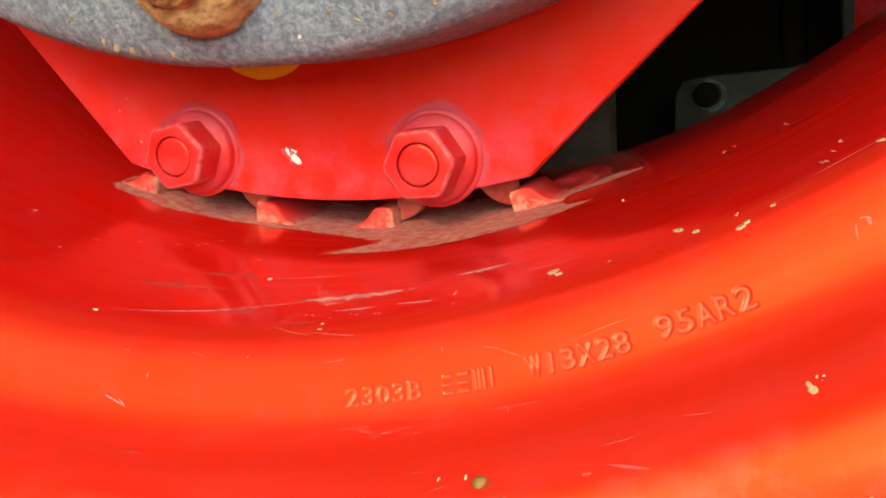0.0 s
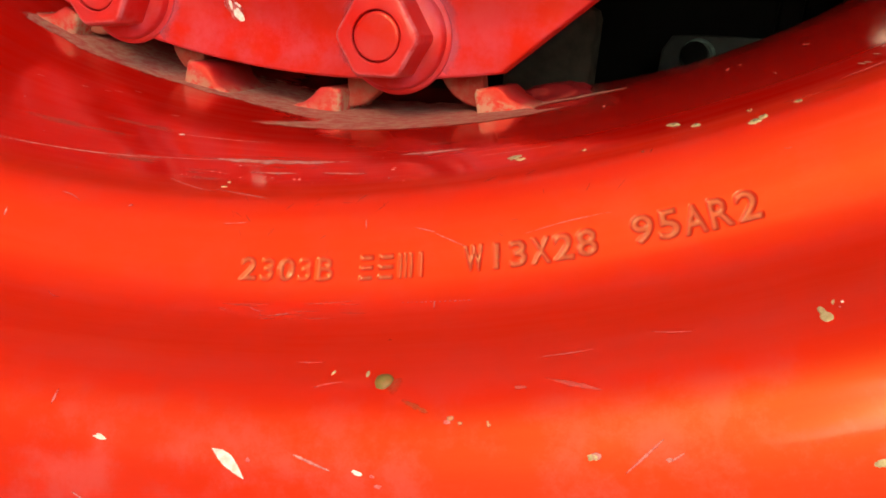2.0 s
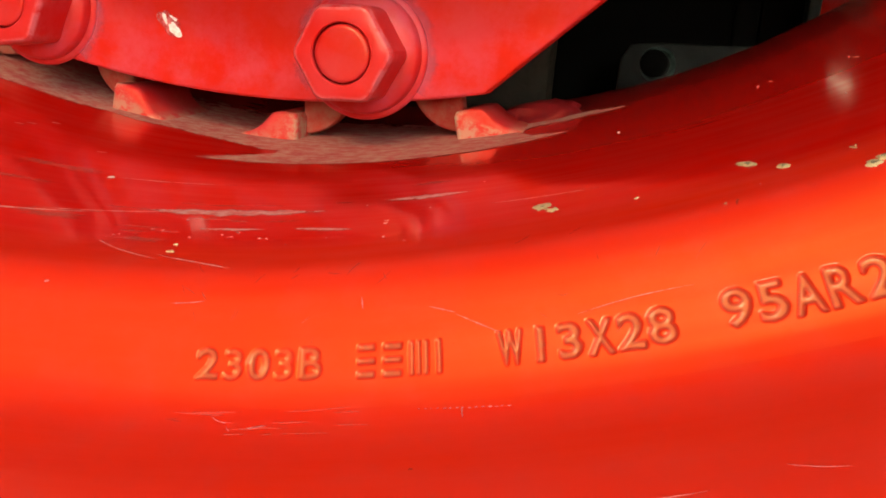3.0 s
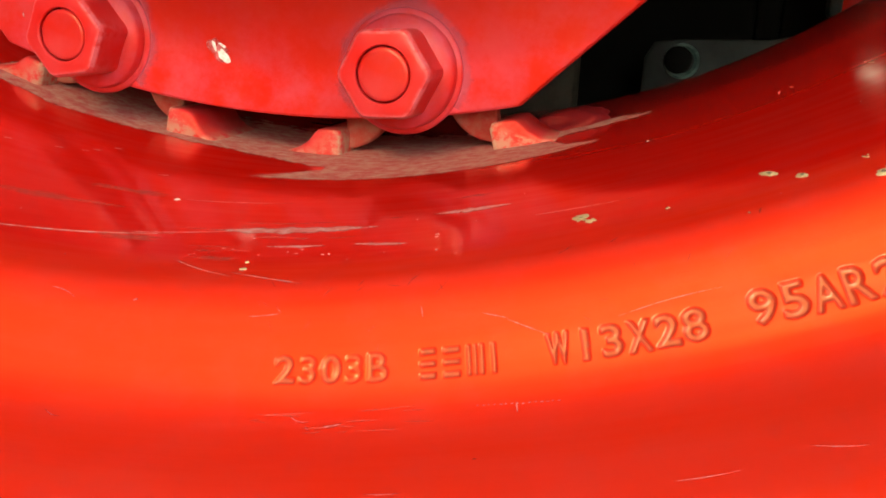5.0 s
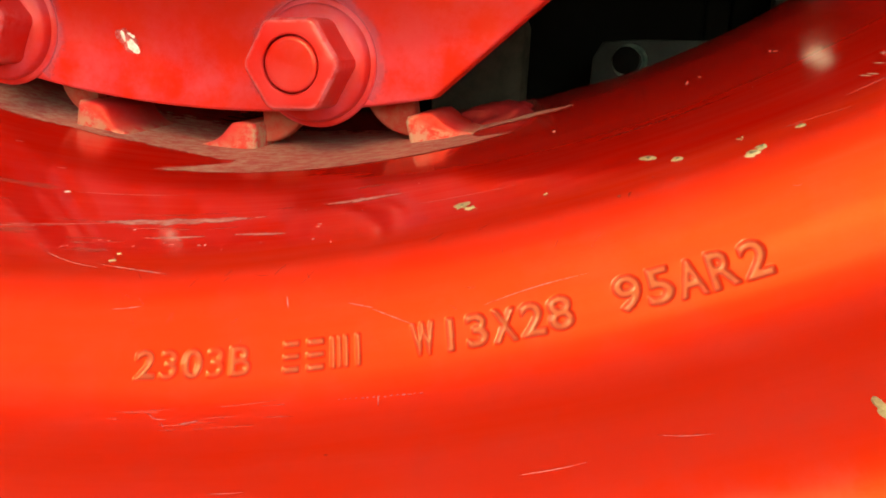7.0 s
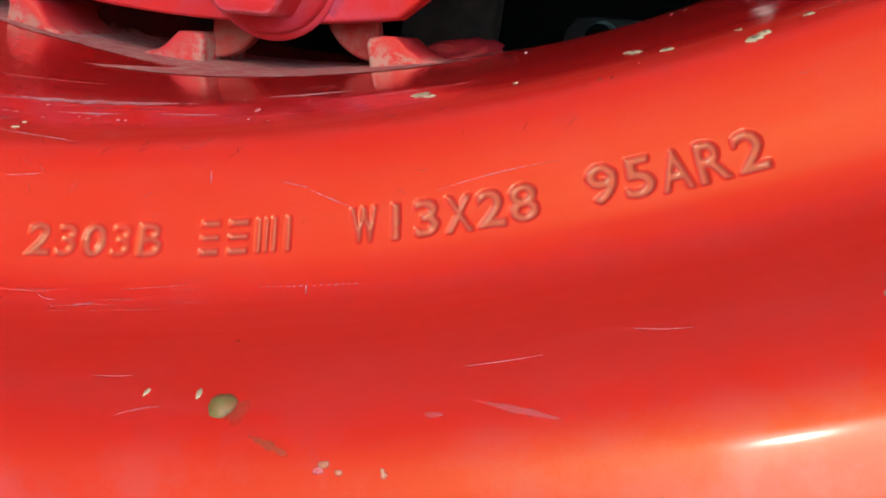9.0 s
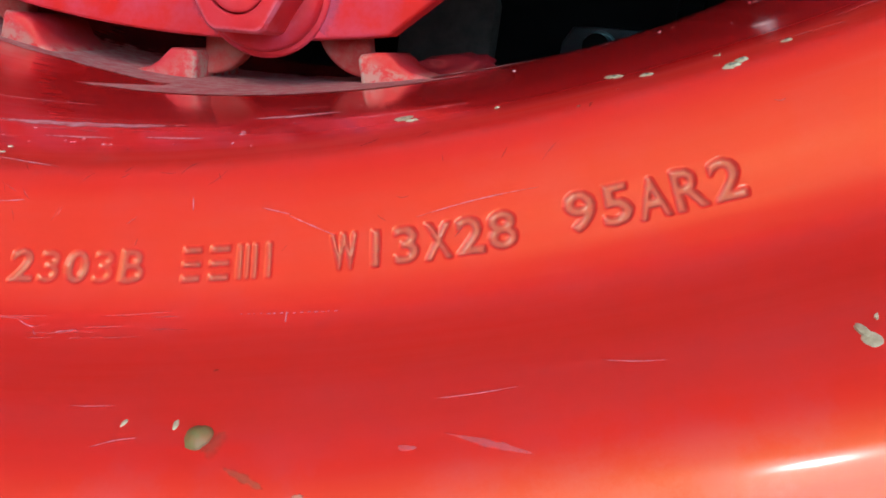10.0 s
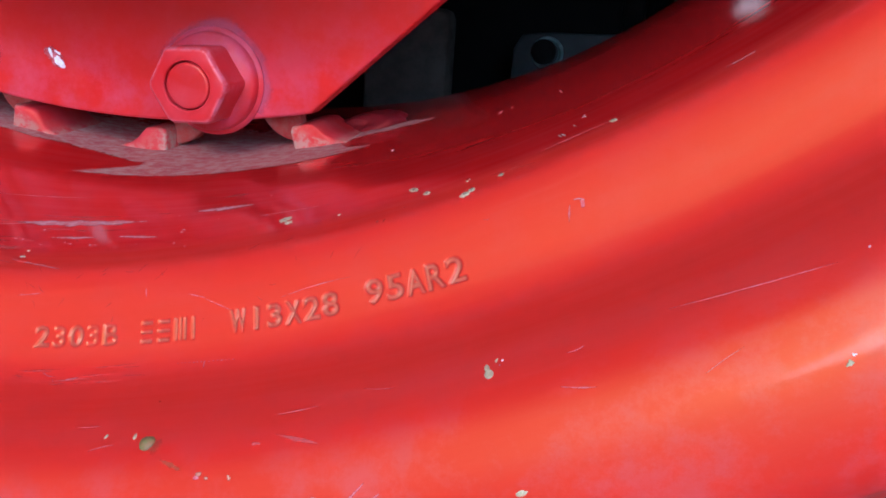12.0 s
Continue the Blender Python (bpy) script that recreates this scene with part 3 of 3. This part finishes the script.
# a dusty, speckled stretch where the well turns down
specks = random.Random(11)
for k in range(16):
    dg, rn = specks.uniform(3.0, 12.5), specks.triangular(.0915, .1100, .0945)
    flake(dg, rn, specks.uniform(0.3, 0.9), specks.uniform(0.2, 0.5), specks.uniform(-15, 15), specks.choice((PALE, HAIR, PINK, PINK)), "paint_nick", 0.6)
for k in range(12):
    dg, rn = specks.uniform(1.0, 10.0), specks.uniform(.0960, .1180)
    streak(dg, rn, dg + specks.uniform(0.6, 2.4), rn + specks.uniform(-.0006, .0006), specks.uniform(0.4, 1.4), specks.choice((SMEAR, HAIR)), "scuff", blunt=0.8)
# short rubbed dashes far in on the well
for dg, rn in ((-10.3, .1530), (-9.2, .1560), (-8.9, .1590), (-8.4, .1650), (-12.6, .1480), (-3.9, .1488), (-14.8, .1400)):
    streak(dg, rn, dg + 0.5, rn + .001, 0.9, PINK, "scuff", blunt=0.8)
# short bright dashes towards the edge of the well
for dg, rn in ((28.55, .0990), (28.70, .0985), (29.12, .1029), (29.55, .1073), (28.25, .1622), (25.37, .1732)):
    streak(dg, rn, dg + 0.16, rn - .0035, 0.5, DUSTY, "rub_mark", 0.2)
streak(26.0, .0872, 27.8, .0844, 0.25, HAIR, bow=0.3)
streak(27.80, .0913, 30.56, .0918, 0.22, PINK, bow=0.4)
streak(34.67, .0884, 35.80, .0886, 0.8, PALE)
for dg, rn, long_mm, high_mm in ((-5.5, .1180, 26, 5), (0.5, .1010, 20, 3.5), (-3.0, .1320, 24, 5), (4.5, .0930, 16, 2.5), (12.5, .1300, 14, 3)):
    flake(dg, rn, long_mm, high_mm, 2, SMEAR, "dust_smear", 0.6)
for k in range(16):  # scattered fine nicks where the well turns down
    dg = random.uniform(-14, 31)
    flake(dg, random.uniform(0.080, 0.128), random.uniform(0.2, 0.5), random.uniform(0.2, 0.4), random.uniform(-30, 30), random.choice((PINK, PALE, PINK)), "paint_nick")
for k in range(16):
    dg, rn = random.uniform(-8, 34), random.uniform(0.014, 0.078)
    streak(dg, rn, dg + random.uniform(0.2, 1.6), rn + random.uniform(-0.002, 0.002), random.uniform(0.16, 0.30), PINK, "hair_scratch", random.uniform(-0.5, 0.5))


def dust_bed():
    """Dust that has run down and settled round the lugs on the floor of the well."""
    dd, rr = np.linspace(-26, 23, 420), np.linspace(0.148, 0.262, 110)
    gd, gr = np.meshgrid(dd, rr)
    wob = np.array([[noise.noise(Vector((d * 0.30, r * 160, 1.0))) for d in dd] for r in rr])
    edge = np.interp(gd, [-26, -20, -15, -9, -4, 0, 2.7, 13.2, 14.4, 17.3, 20.2, 23], [.200, .1885, .186, .189, .188, .181, .1745, .1745, .2050, .2120, .2150, .262])
    bed = (gr - edge) / 0.004 + wob * 0.5
    low = np.interp(gd, [-1, 0, 4.5, 8.5, 12.4, 15.0, 17.2], [.162, .1582, .1585, .161, .167, .172, .180])
    high = np.interp(gd, [-1, 0, 2.7, 3.2, 13.0, 15.0, 17.2], [.160, .161, .1735, .21, .21, .186, .180])
    tongue = np.minimum(gr - low, high - gr) / 0.0016
    tongue = np.where((gd > -0.6) & (gd < 17.0), tongue, -1)
    cov = np.clip(np.maximum(np.minimum(bed, np.minimum((gd + 22) / 1.2, (20.6 - gd) / 2.5)), tongue), 0, 1)
    cov *= np.clip((np.interp(gd, [0, 14, 17, 20.4], [.262, .262, .240, .219]) - gr) / np.interp(gd, [0, 14, 20], [0.03, 0.03, 0.004]), 0, 1)
    cov = np.where(gr > edge + .003, cov, np.where(tongue > 0, cov, np.minimum(cov, 1)))
    me = grid_mesh("dust", on_rim(gd, gr, 0.00018))
    me.attributes.new("cover", "FLOAT", "POINT").data.foreach_set("value", cov.astype(np.float32).ravel())
    ob = part("dust", me, DUST_FILM, None)
    ob.location = (0, 0, AXLE)
    return tagged(ob, "beige dust caked round the welded lugs in the rim", "dust", kind="stuff")


dust_bed()

# ---- disc: a square plate whose corners are cut round, one corner downwards ----
FACE = 0.1632


def disc_outline():
    """Four straight sides, a little out of square, joined by round corners."""
    sides, rad, off = ((43.05, 0.2628), (133.0, 0.2640), (221.0, 0.2640), (309.0, 0.2600)), 0.3049, 0.0030
    out = []
    for (n0, d0), (n1, d1) in zip(sides[-1:] + sides[:-1], sides):
        n0 = n0 - 360 if n0 > n1 else n0
        a0, a1 = n0 + math.degrees(math.acos(d0 / rad)), n1 - math.degrees(math.acos(d1 / rad))
        for k in range(25):
            v = polar(rad, 0, a0 + (a1 - a0) * k / 24)
            out.append((v.x + off * math.cos(radians((a0 + a1) / 2)) * (k / 12 - 1) * 0.3, v.z))
    return out


disc = in_wheel(part("disc", prism(disc_outline(), FACE, FACE + 0.010, 0.0012, 3), DISC_RED, wheel, "red-painted square wheel disc with rounded corners", 30))


def disc_flake(x, z, long_mm, high_mm, tilt, mat, y=FACE, rag=0.4, parent=None, name="chip_or_glint", lift=0.00025):
    n, a = 20, radians(tilt)
    bm = bmesh.new()
    layer = bm.verts.layers.float.new("cover")
    mid = bm.verts.new((x, y - lift, z))
    ring = []
    for k in range(n):
        t = 2 * math.pi * k / n
        d = 1 + rag * 1.5 * noise.noise(Vector((math.cos(t) * 1.5 + x * 300, math.sin(t) * 1.5, z * 300)))
        u, v = math.cos(t) * d * long_mm / 2000, math.sin(t) * d * high_mm / 2000
        ring.append(bm.verts.new((x + u * math.cos(a) - v * math.sin(a), y - lift * 0.3, z + u * math.sin(a) + v * math.cos(a))))
    for v in bm.verts:
        v[layer] = 1.0 if v == mid else 0.4
    for k in range(n):
        bm.faces.new((mid, ring[k], ring[(k + 1) % n]))
    bmesh.ops.recalc_face_normals(bm, faces=bm.faces)
    if sum(f.normal.y for f in bm.faces) > 0:
        bmesh.ops.reverse_faces(bm, faces=bm.faces)
    return part(name, bm, mat, parent or disc)


c = polar(0.2876, 0, -5.24)
disc_flake(c.x - 0.0002, c.z + 0.0002, 9.0, 5.4, -38, PINK, rag=0.3)
disc_flake(c.x + 0.0013, c.z - 0.0014, 5.4, 2.9, -42, WHITE_CHIP_GLINT, FACE - 0.0003, 0.3)
disc_flake(c.x - 0.0016, c.z + 0.0016, 3.2, 1.3, -60, WHITE_CHIP_GLINT, FACE - 0.0003)
disc_flake(c.x + 0.0014, c.z + 0.0016, 2.8, 0.9, -25, WHITE_CHIP_GLINT, FACE - 0.0003)
c = polar(0.2525, 0, -8.1)
disc_flake(c.x, c.z + 0.0035, 36, 20, -8, YELLOW, FACE, 0.08, name="yellow_dab", lift=0.0002)
for r_, a_, u, v in ((0.2945, -19.0, 1.6, 0.8), (0.2980, -18.0, 0.9, 0.9), (0.2850, -21.5, 1.4, 0.7), (0.2790, -21.0, 0.8, 0.6), (0.3015, -17.6, 1.5, 1.0), (0.2990, 9.0, 2.6, 1.2)):
    c = polar(r_, 0, a_)
    disc_flake(c.x, c.z, u, v, 30 + 40 * u, PALE)

# ---- nuts, washers and studs ----


def hex_nut(turn):
    """A 24 mm hexagon nut with a chamfered face and a groove round its stud."""
    th = np.linspace(0, 2 * np.pi, 96, endpoint=False)
    hexa = 0.0121 / np.cos((th + radians(turn)) % (np.pi / 3) - np.pi / 6)
    hexa = np.minimum(hexa, 0.0134)
    rings = [(0.0016, np.full(96, 0.0078)), (0.0003, np.full(96, 0.0078)), (0.0, np.full(96, 0.0081))]
    rings += [(0.0, hexa - 0.0016), (0.0003, hexa - 0.0008), (0.0011, hexa - 0.0002), (0.0020, hexa)]
    rings += [(0.0165, hexa), (0.0168, hexa - 0.0005)]
    co = np.array([np.stack([r * np.sin(th), np.full(96, y), -r * np.cos(th)], -1) for y, r in rings])
    me = grid_mesh("nut", co, True)
    corner = np.clip((hexa - 0.0121) / 0.0013, 0, 1)
    wear = np.concatenate([np.zeros(96 * 3), np.zeros(96), np.full(96, 0.6), np.full(96, 0.75), 0.05 + 0.3 * corner, np.zeros(96), np.zeros(96)])
    me.attributes.new("wear", "FLOAT", "POINT").data.foreach_set("value", wear.astype(np.float32))
    return me


WASHER = lathe([(0.0218, 0.0080), (0.0166, 0.0080), (0.0163, 0.0125), (0.0168, 0.0138), (0.0176, 0.0156), (0.0183, 0.0163), (0.0206, 0.0166), (0.0208, 0.0176), (0.0213, 0.0181), (0.0218, 0.0182)], 72)
STUD = lathe([(0.0002, 0.00001), (0.0003, 0.0060), (0.0004, 0.0069), (0.0008, 0.0073), (0.0014, 0.0074), (0.0180, 0.0074)], 48)


def lug_nut(at, face, turn):
    nut = part("wheel_nut", hex_nut(turn), NUT_RED, wheel, "red-painted hexagon nut", 25)
    in_wheel(nut)
    nut.location += polar(0.2915, face, at)
    for name, me in (("washer", WASHER), ("stud_end", STUD)):
        ob = part(name, me, WASHER_RED if name == "washer" else STUD_RED, nut)
        ob.location.y = FACE - 0.0218 - face if name == "washer" else 0
    return nut


lug_nut(6.45, 0.1436, 27)
nut_b = lug_nut(-13.47, 0.1446, 21)
GRIME = rubbed("pinkish_grime", (0.46, 0.10, 0.16), (0.50, 0.06, 0.11), 420, 0.8, 0.45)


def grime_ring(at, inner, outer, name="grime"):
    """Dust caught in the corner where a washer meets the disc."""
    n = 60
    th = np.linspace(0, 2 * np.pi, n, endpoint=False)
    wob = np.array([noise.noise(Vector((math.cos(t) * 2.2, math.sin(t) * 2.2, at))) for t in th])
    c = polar(0.2915, 0, at)
    rows = []
    for k, y in ((0.0, 0.0007), (0.4, 0.0003), (1.0, 0.00008)):
        r = inner + (outer - inner) * k * (1 + 0.7 * wob)
        rows.append(np.stack([c.x + r * np.sin(th), np.full(n, FACE - y), c.z - r * np.cos(th)], -1))
    rows = np.array(rows)
    off = np.hypot(rows[2, :, 0], rows[2, :, 2]) > 0.3055
    off = off | np.roll(off, -1)
    me = grid_mesh(name, rows, True, skip=np.stack([off, off]))
    cover = np.concatenate([np.full(n, 0.95), 0.65 + 0.5 * wob, np.zeros(n)])
    me.attributes.new("cover", "FLOAT", "POINT").data.foreach_set("value", cover.astype(np.float32))
    return part(name, me, GRIME, disc)


grime_ring(6.45, 0.0181, 0.0212)
grime_ring(-13.47, 0.0181, 0.0218)
# two white flakes at the washer's top paint in its glint
disc_flake(0.0070, 0.0130, 4.4, 2.0, -30, WHITE_CHIP_GLINT, 0.0157, parent=nut_b)
disc_flake(0.0026, 0.0145, 2.2, 1.0, -10, WHITE_CHIP_GLINT, 0.0157, parent=nut_b)

# ---- lugs welded into the well behind the disc ----


def lug(at, side):
    """Half of the bracket under a nut: a flared foot and the rounded cheek beside it; side +1 to the greater angle."""
    well = 0.3172
    foot = [(0.0245, -0.004), (0.0242, 0.0066), (0.0250, 0.0080), (0.0290, 0.0084), (0.0322, 0.0080), (0.0338, 0.0064), (0.0356, 0.0042), (0.0385, 0.0022), (0.0430, 0.0006), (0.0450, -0.004)]

    def bend(t, h):
        v = polar(well - h, 0, at + side * math.degrees(t / well))
        return v.x, v.z

    bm = prism([bend(*p) for p in foot][::side], 0.1690, 0.200, 0.0016, 3)
    for v in bm.verts:
        v.co += Vector((0, 0.0025, 0)) * noise.noise(v.co * 120)
    ob = in_wheel(part("lug", bm, LUG_RED, wheel, "dusty red welded lug on the rim", 50))
    co = np.array([v.co for v in ob.data.vertices])
    t = side * (np.degrees(np.arctan2(co[:, 0], -co[:, 2])) - at) * well * math.pi / 180
    h = well - np.hypot(co[:, 0], co[:, 2])
    dust = np.clip((0.0266 - t) / 0.0014, 0, 1) + np.clip((0.0016 - h) / 0.0012, 0, 0.8) * (t < 0.044)  # caught on the inner side and along the foot
    ob.data.attributes.new("wear", "FLOAT", "POINT").data.foreach_set("value", np.clip(dust, 0, 1).astype(np.float32))
    cheek = [(0.0255, 0.020)]
    for k in range(13):
        a = radians(90 * k / 12)
        cheek.append((0.0255 - 0.0165 * math.sin(a), 0.0190 - 0.0175 * math.cos(a)))
    part("cheek", prism([bend(*p) for p in cheek][::side], 0.1775, 0.1835, 0.0010, 2), CHEEK_DUST, ob, "dusty rounded cheek plate", 50)
    return ob


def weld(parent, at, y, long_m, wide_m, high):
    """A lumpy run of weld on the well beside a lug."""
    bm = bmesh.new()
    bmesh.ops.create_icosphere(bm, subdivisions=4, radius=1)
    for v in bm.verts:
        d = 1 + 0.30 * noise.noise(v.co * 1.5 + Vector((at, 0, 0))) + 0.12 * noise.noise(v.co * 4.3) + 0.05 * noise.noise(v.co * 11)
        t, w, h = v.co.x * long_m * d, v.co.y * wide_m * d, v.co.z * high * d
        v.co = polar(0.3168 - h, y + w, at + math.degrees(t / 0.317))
    return part("weld_bead", bm, WELD_SHADED, parent, "lumpy dusty red weld, darkened as in the disc's shadow", 60)


for at in (6.43, -13.47):
    for side in (1, -1):
        ob = lug(at, side)
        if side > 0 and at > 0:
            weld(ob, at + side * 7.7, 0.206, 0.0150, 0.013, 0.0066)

# ---- cast weight on the disc, with its rusty bolt ----
weight = part("wheel_weight", lathe([(0.100, 0.00001), (0.100, 0.12), (0.1005, 0.20), (0.1015, 0.238), (0.1035, 0.2455), (0.1070, 0.2505), (0.1120, 0.2530), (0.1550, 0.2525), (0.1590, 0.2500), (0.1590, 0.10), (FACE, 0.10), (FACE, 0.00001)], 256), CAST, None, "", 50)
weight.location = (0, 0, AXLE)
tagged(weight, "rough grey cast-iron wheel weight bolted on the disc", "wheel weight")


def rusty_bolt():
    th = np.linspace(0, 2 * np.pi, 64, endpoint=False)
    rows = []
    for y, r, sq in ((0.0010, 0.0228, 0), (-0.0030, 0.0226, 0), (-0.0080, 0.0215, 0.2), (-0.0120, 0.0195, 0.5), (-0.0135, 0.0165, 0.5), (-0.0138, 0.0150, 0.3), (-0.0190, 0.0144, 0), (-0.0200, 0.0130, 0), (-0.0202, 0.0001, 0)):
        hx = 1 - sq * 0.10 * (1 - np.cos(6 * th)) / 2
        rr = r * hx * (1 + 0.035 * np.array([noise.noise(Vector((math.cos(t) * 3, math.sin(t) * 3, y * 300))) for t in th]))
        rows.append(np.stack([rr * np.sin(th), np.full(64, y) + 0.0006 * np.sin(5 * th + y * 900), -rr * np.cos(th)], -1))
    ob = part("weight_bolt", grid_mesh("weight_bolt", np.array(rows), True), RUST, weight, "rusty flaking bolt head", 60)
    ob.location = polar(0.2210, 0.1005, -4.0)
    part("stud", lathe([(-0.0200, 0.0125), (-0.0245, 0.0120), (-0.0255, 0.0108), (-0.0256, 0.00001)], 48), RUST_PALE, ob, "pale rusted stud end", 50)
    return ob


rusty_bolt()
for a_, r_, u, v in ((-12.6, 0.2488, 4.6, 2.6), (-11.2, 0.2490, 5.2, 2.8), (-13.6, 0.2478, 3, 2.0), (-7.7, 0.2492, 2.6, 3.4), (-16.4, 0.2430, 2.2, 3.0), (-14.2, 0.2420, 1.6, 1.4), (-12.2, 0.2440, 1.6, 1.8),
                     (7.8, 0.2440, 1.6, 3.0), (10.2, 0.2450, 1.8, 2.6), (6.0, 0.2400, 1.6, 2.0), (13.4, 0.2460, 2.4, 2.0), (3.2, 0.2455, 1.1, 1.2), (-17.6, 0.2370, 1.0, 1.4)):
    c = polar(r_, 0, a_)
    y = np.interp(r_, (0.20, 0.238, 0.2455, 0.2505), (0.1005, 0.1015, 0.1035, 0.1070))
    disc_flake(c.x, c.z, u, v, 20 * u, RUST_SPOT if u > 1.3 else WHITE_CHIP_GLINT, y - 0.0002, 0.8, weight, "mud_spot", 0.0003)

# ---- tyre ----
tyre_sec = [(0.018, 0.366), (0.016, 0.374), (0.0262, 0.386), (0.0240, 0.3945), (0.013, 0.402), (-0.012, 0.412), (-0.024, 0.450), (-0.028, 0.500), (-0.022, 0.550), (-0.004, 0.585), (0.016, 0.606), (0.060, 0.617), (0.1725, 0.620),
            (0.285, 0.617), (0.329, 0.606), (0.349, 0.585), (0.367, 0.550), (0.373, 0.500), (0.369, 0.450), (0.357, 0.412), (0.346, 0.396), (0.336, 0.387), (0.332, 0.374),
            (0.320, 0.366), (0.300, 0.368), (0.17, 0.370), (0.045, 0.368), (0.026, 0.364), (0.018, 0.366)]
in_wheel(part("tyre", lathe(spline(tyre_sec, 4), 240), RUBBER, wheel, "worn black rubber tractor tyre", 60))

# ---- what stands behind the wheel ----
tractor = tagged(new("tractor_underside"), "dark tractor underside behind the wheel with a grey-green bracket", "tractor")
tractor.location = (0, 0.75, 0)


def box(x0, x1, y0, y1, z0, z1, bevel=0.006):
    bm = prism([(x0, z0), (x1, z0), (x1, z1), (x0, z1)], y0, y1)
    bmesh.ops.bevel(bm, geom=bm.edges[:], offset=bevel, segments=2, affect="EDGES", profile=0.5)
    return bm


def behind(name, bm, mat, label="", parent=None):
    ob = part(name, bm, mat, parent or tractor, label, 40)
    if parent is None:
        ob.location = (0, -0.75, 0)
    return ob


behind("gearbox_housing", box(-0.68, 0.172, 0.62, 0.80, 0.02, 1.7, 0.004), BLACK, "near-black transmission housing, underside shade in its colour")
behind("final_drive", box(0.190, 2.0, 0.62, 0.80, 0.02, 1.7, 0.004), BLACK, "near-black final drive housing, underside shade in its colour")
# added fillers leave a slit; the pale slab behind it mirrors in the well
behind("lower_slit_filler", box(0.172, 0.190, 0.62, 0.66, 0.02, 0.474, 0.003), BLACK, "near-black filler below a slit, added to frame it")
behind("upper_slit_filler", box(0.172, 0.190, 0.62, 0.66, 0.512, 1.7, 0.003), BLACK, "near-black filler above a slit, added to frame it")
behind("transmission_body", box(-0.68, 0.00, 0.80, 1.40, 0.25, 1.65, 0.05), BLACK, "near-black transmission body, underside shade in its colour")
behind("final_drive_body", box(0.30, 2.0, 0.80, 1.40, 0.25, 1.65, 0.05), BLACK, "near-black final drive body, underside shade in its colour")
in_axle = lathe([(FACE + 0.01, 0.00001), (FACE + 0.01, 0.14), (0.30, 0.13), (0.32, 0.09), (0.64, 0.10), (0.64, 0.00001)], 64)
ax = behind("axle_tube", in_axle, BLACK, "near-black axle tube, underside shade in its colour")
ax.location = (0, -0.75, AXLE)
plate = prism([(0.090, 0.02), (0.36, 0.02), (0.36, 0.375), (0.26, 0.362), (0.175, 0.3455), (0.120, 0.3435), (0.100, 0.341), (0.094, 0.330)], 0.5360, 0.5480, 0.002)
plate = behind("bracket_plate", plate, GREEN, "grey-green steel bracket plate, darkened for its shade")
# black head over a pale ring set off-centre draws the bolt's lit crescent
bolt = part("bolt", lathe([(0.0, 0.0092), (-0.0035, 0.0092), (-0.0045, 0.0080), (-0.0045, 0.00001)], 40), BLACK, plate, "bolt head in near-black, its shaded side", 40)
part("washer", lathe([(0.0, 0.0078), (-0.0024, 0.0090), (-0.0034, 0.0102), (-0.0026, 0.0114), (0.0, 0.0122)], 40), LIT_TEAL, bolt, "off-centre pale ring, the bolt's lit crescent", 40).location = (0.0026, 0.0006, -0.0008)
bolt.location = (0.1167, 0.5360, 0.3295)
behind("drawbar_post", box(-0.012, 0.052, 0.5000, 0.5300, 0.0, 0.355, 0.008), MUD, "dusty beige steel post")
behind("stay", box(0.205, 0.2135, 0.520, 0.5350, 0.36, 0.75, 0.004), GREEN, "grey-green upright stay, darkened for its shade")
behind("guard", box(0.213, 0.60, 0.560, 0.575, 0.36, 0.90, 0.006), DISC_RED, "dark red guard panel")
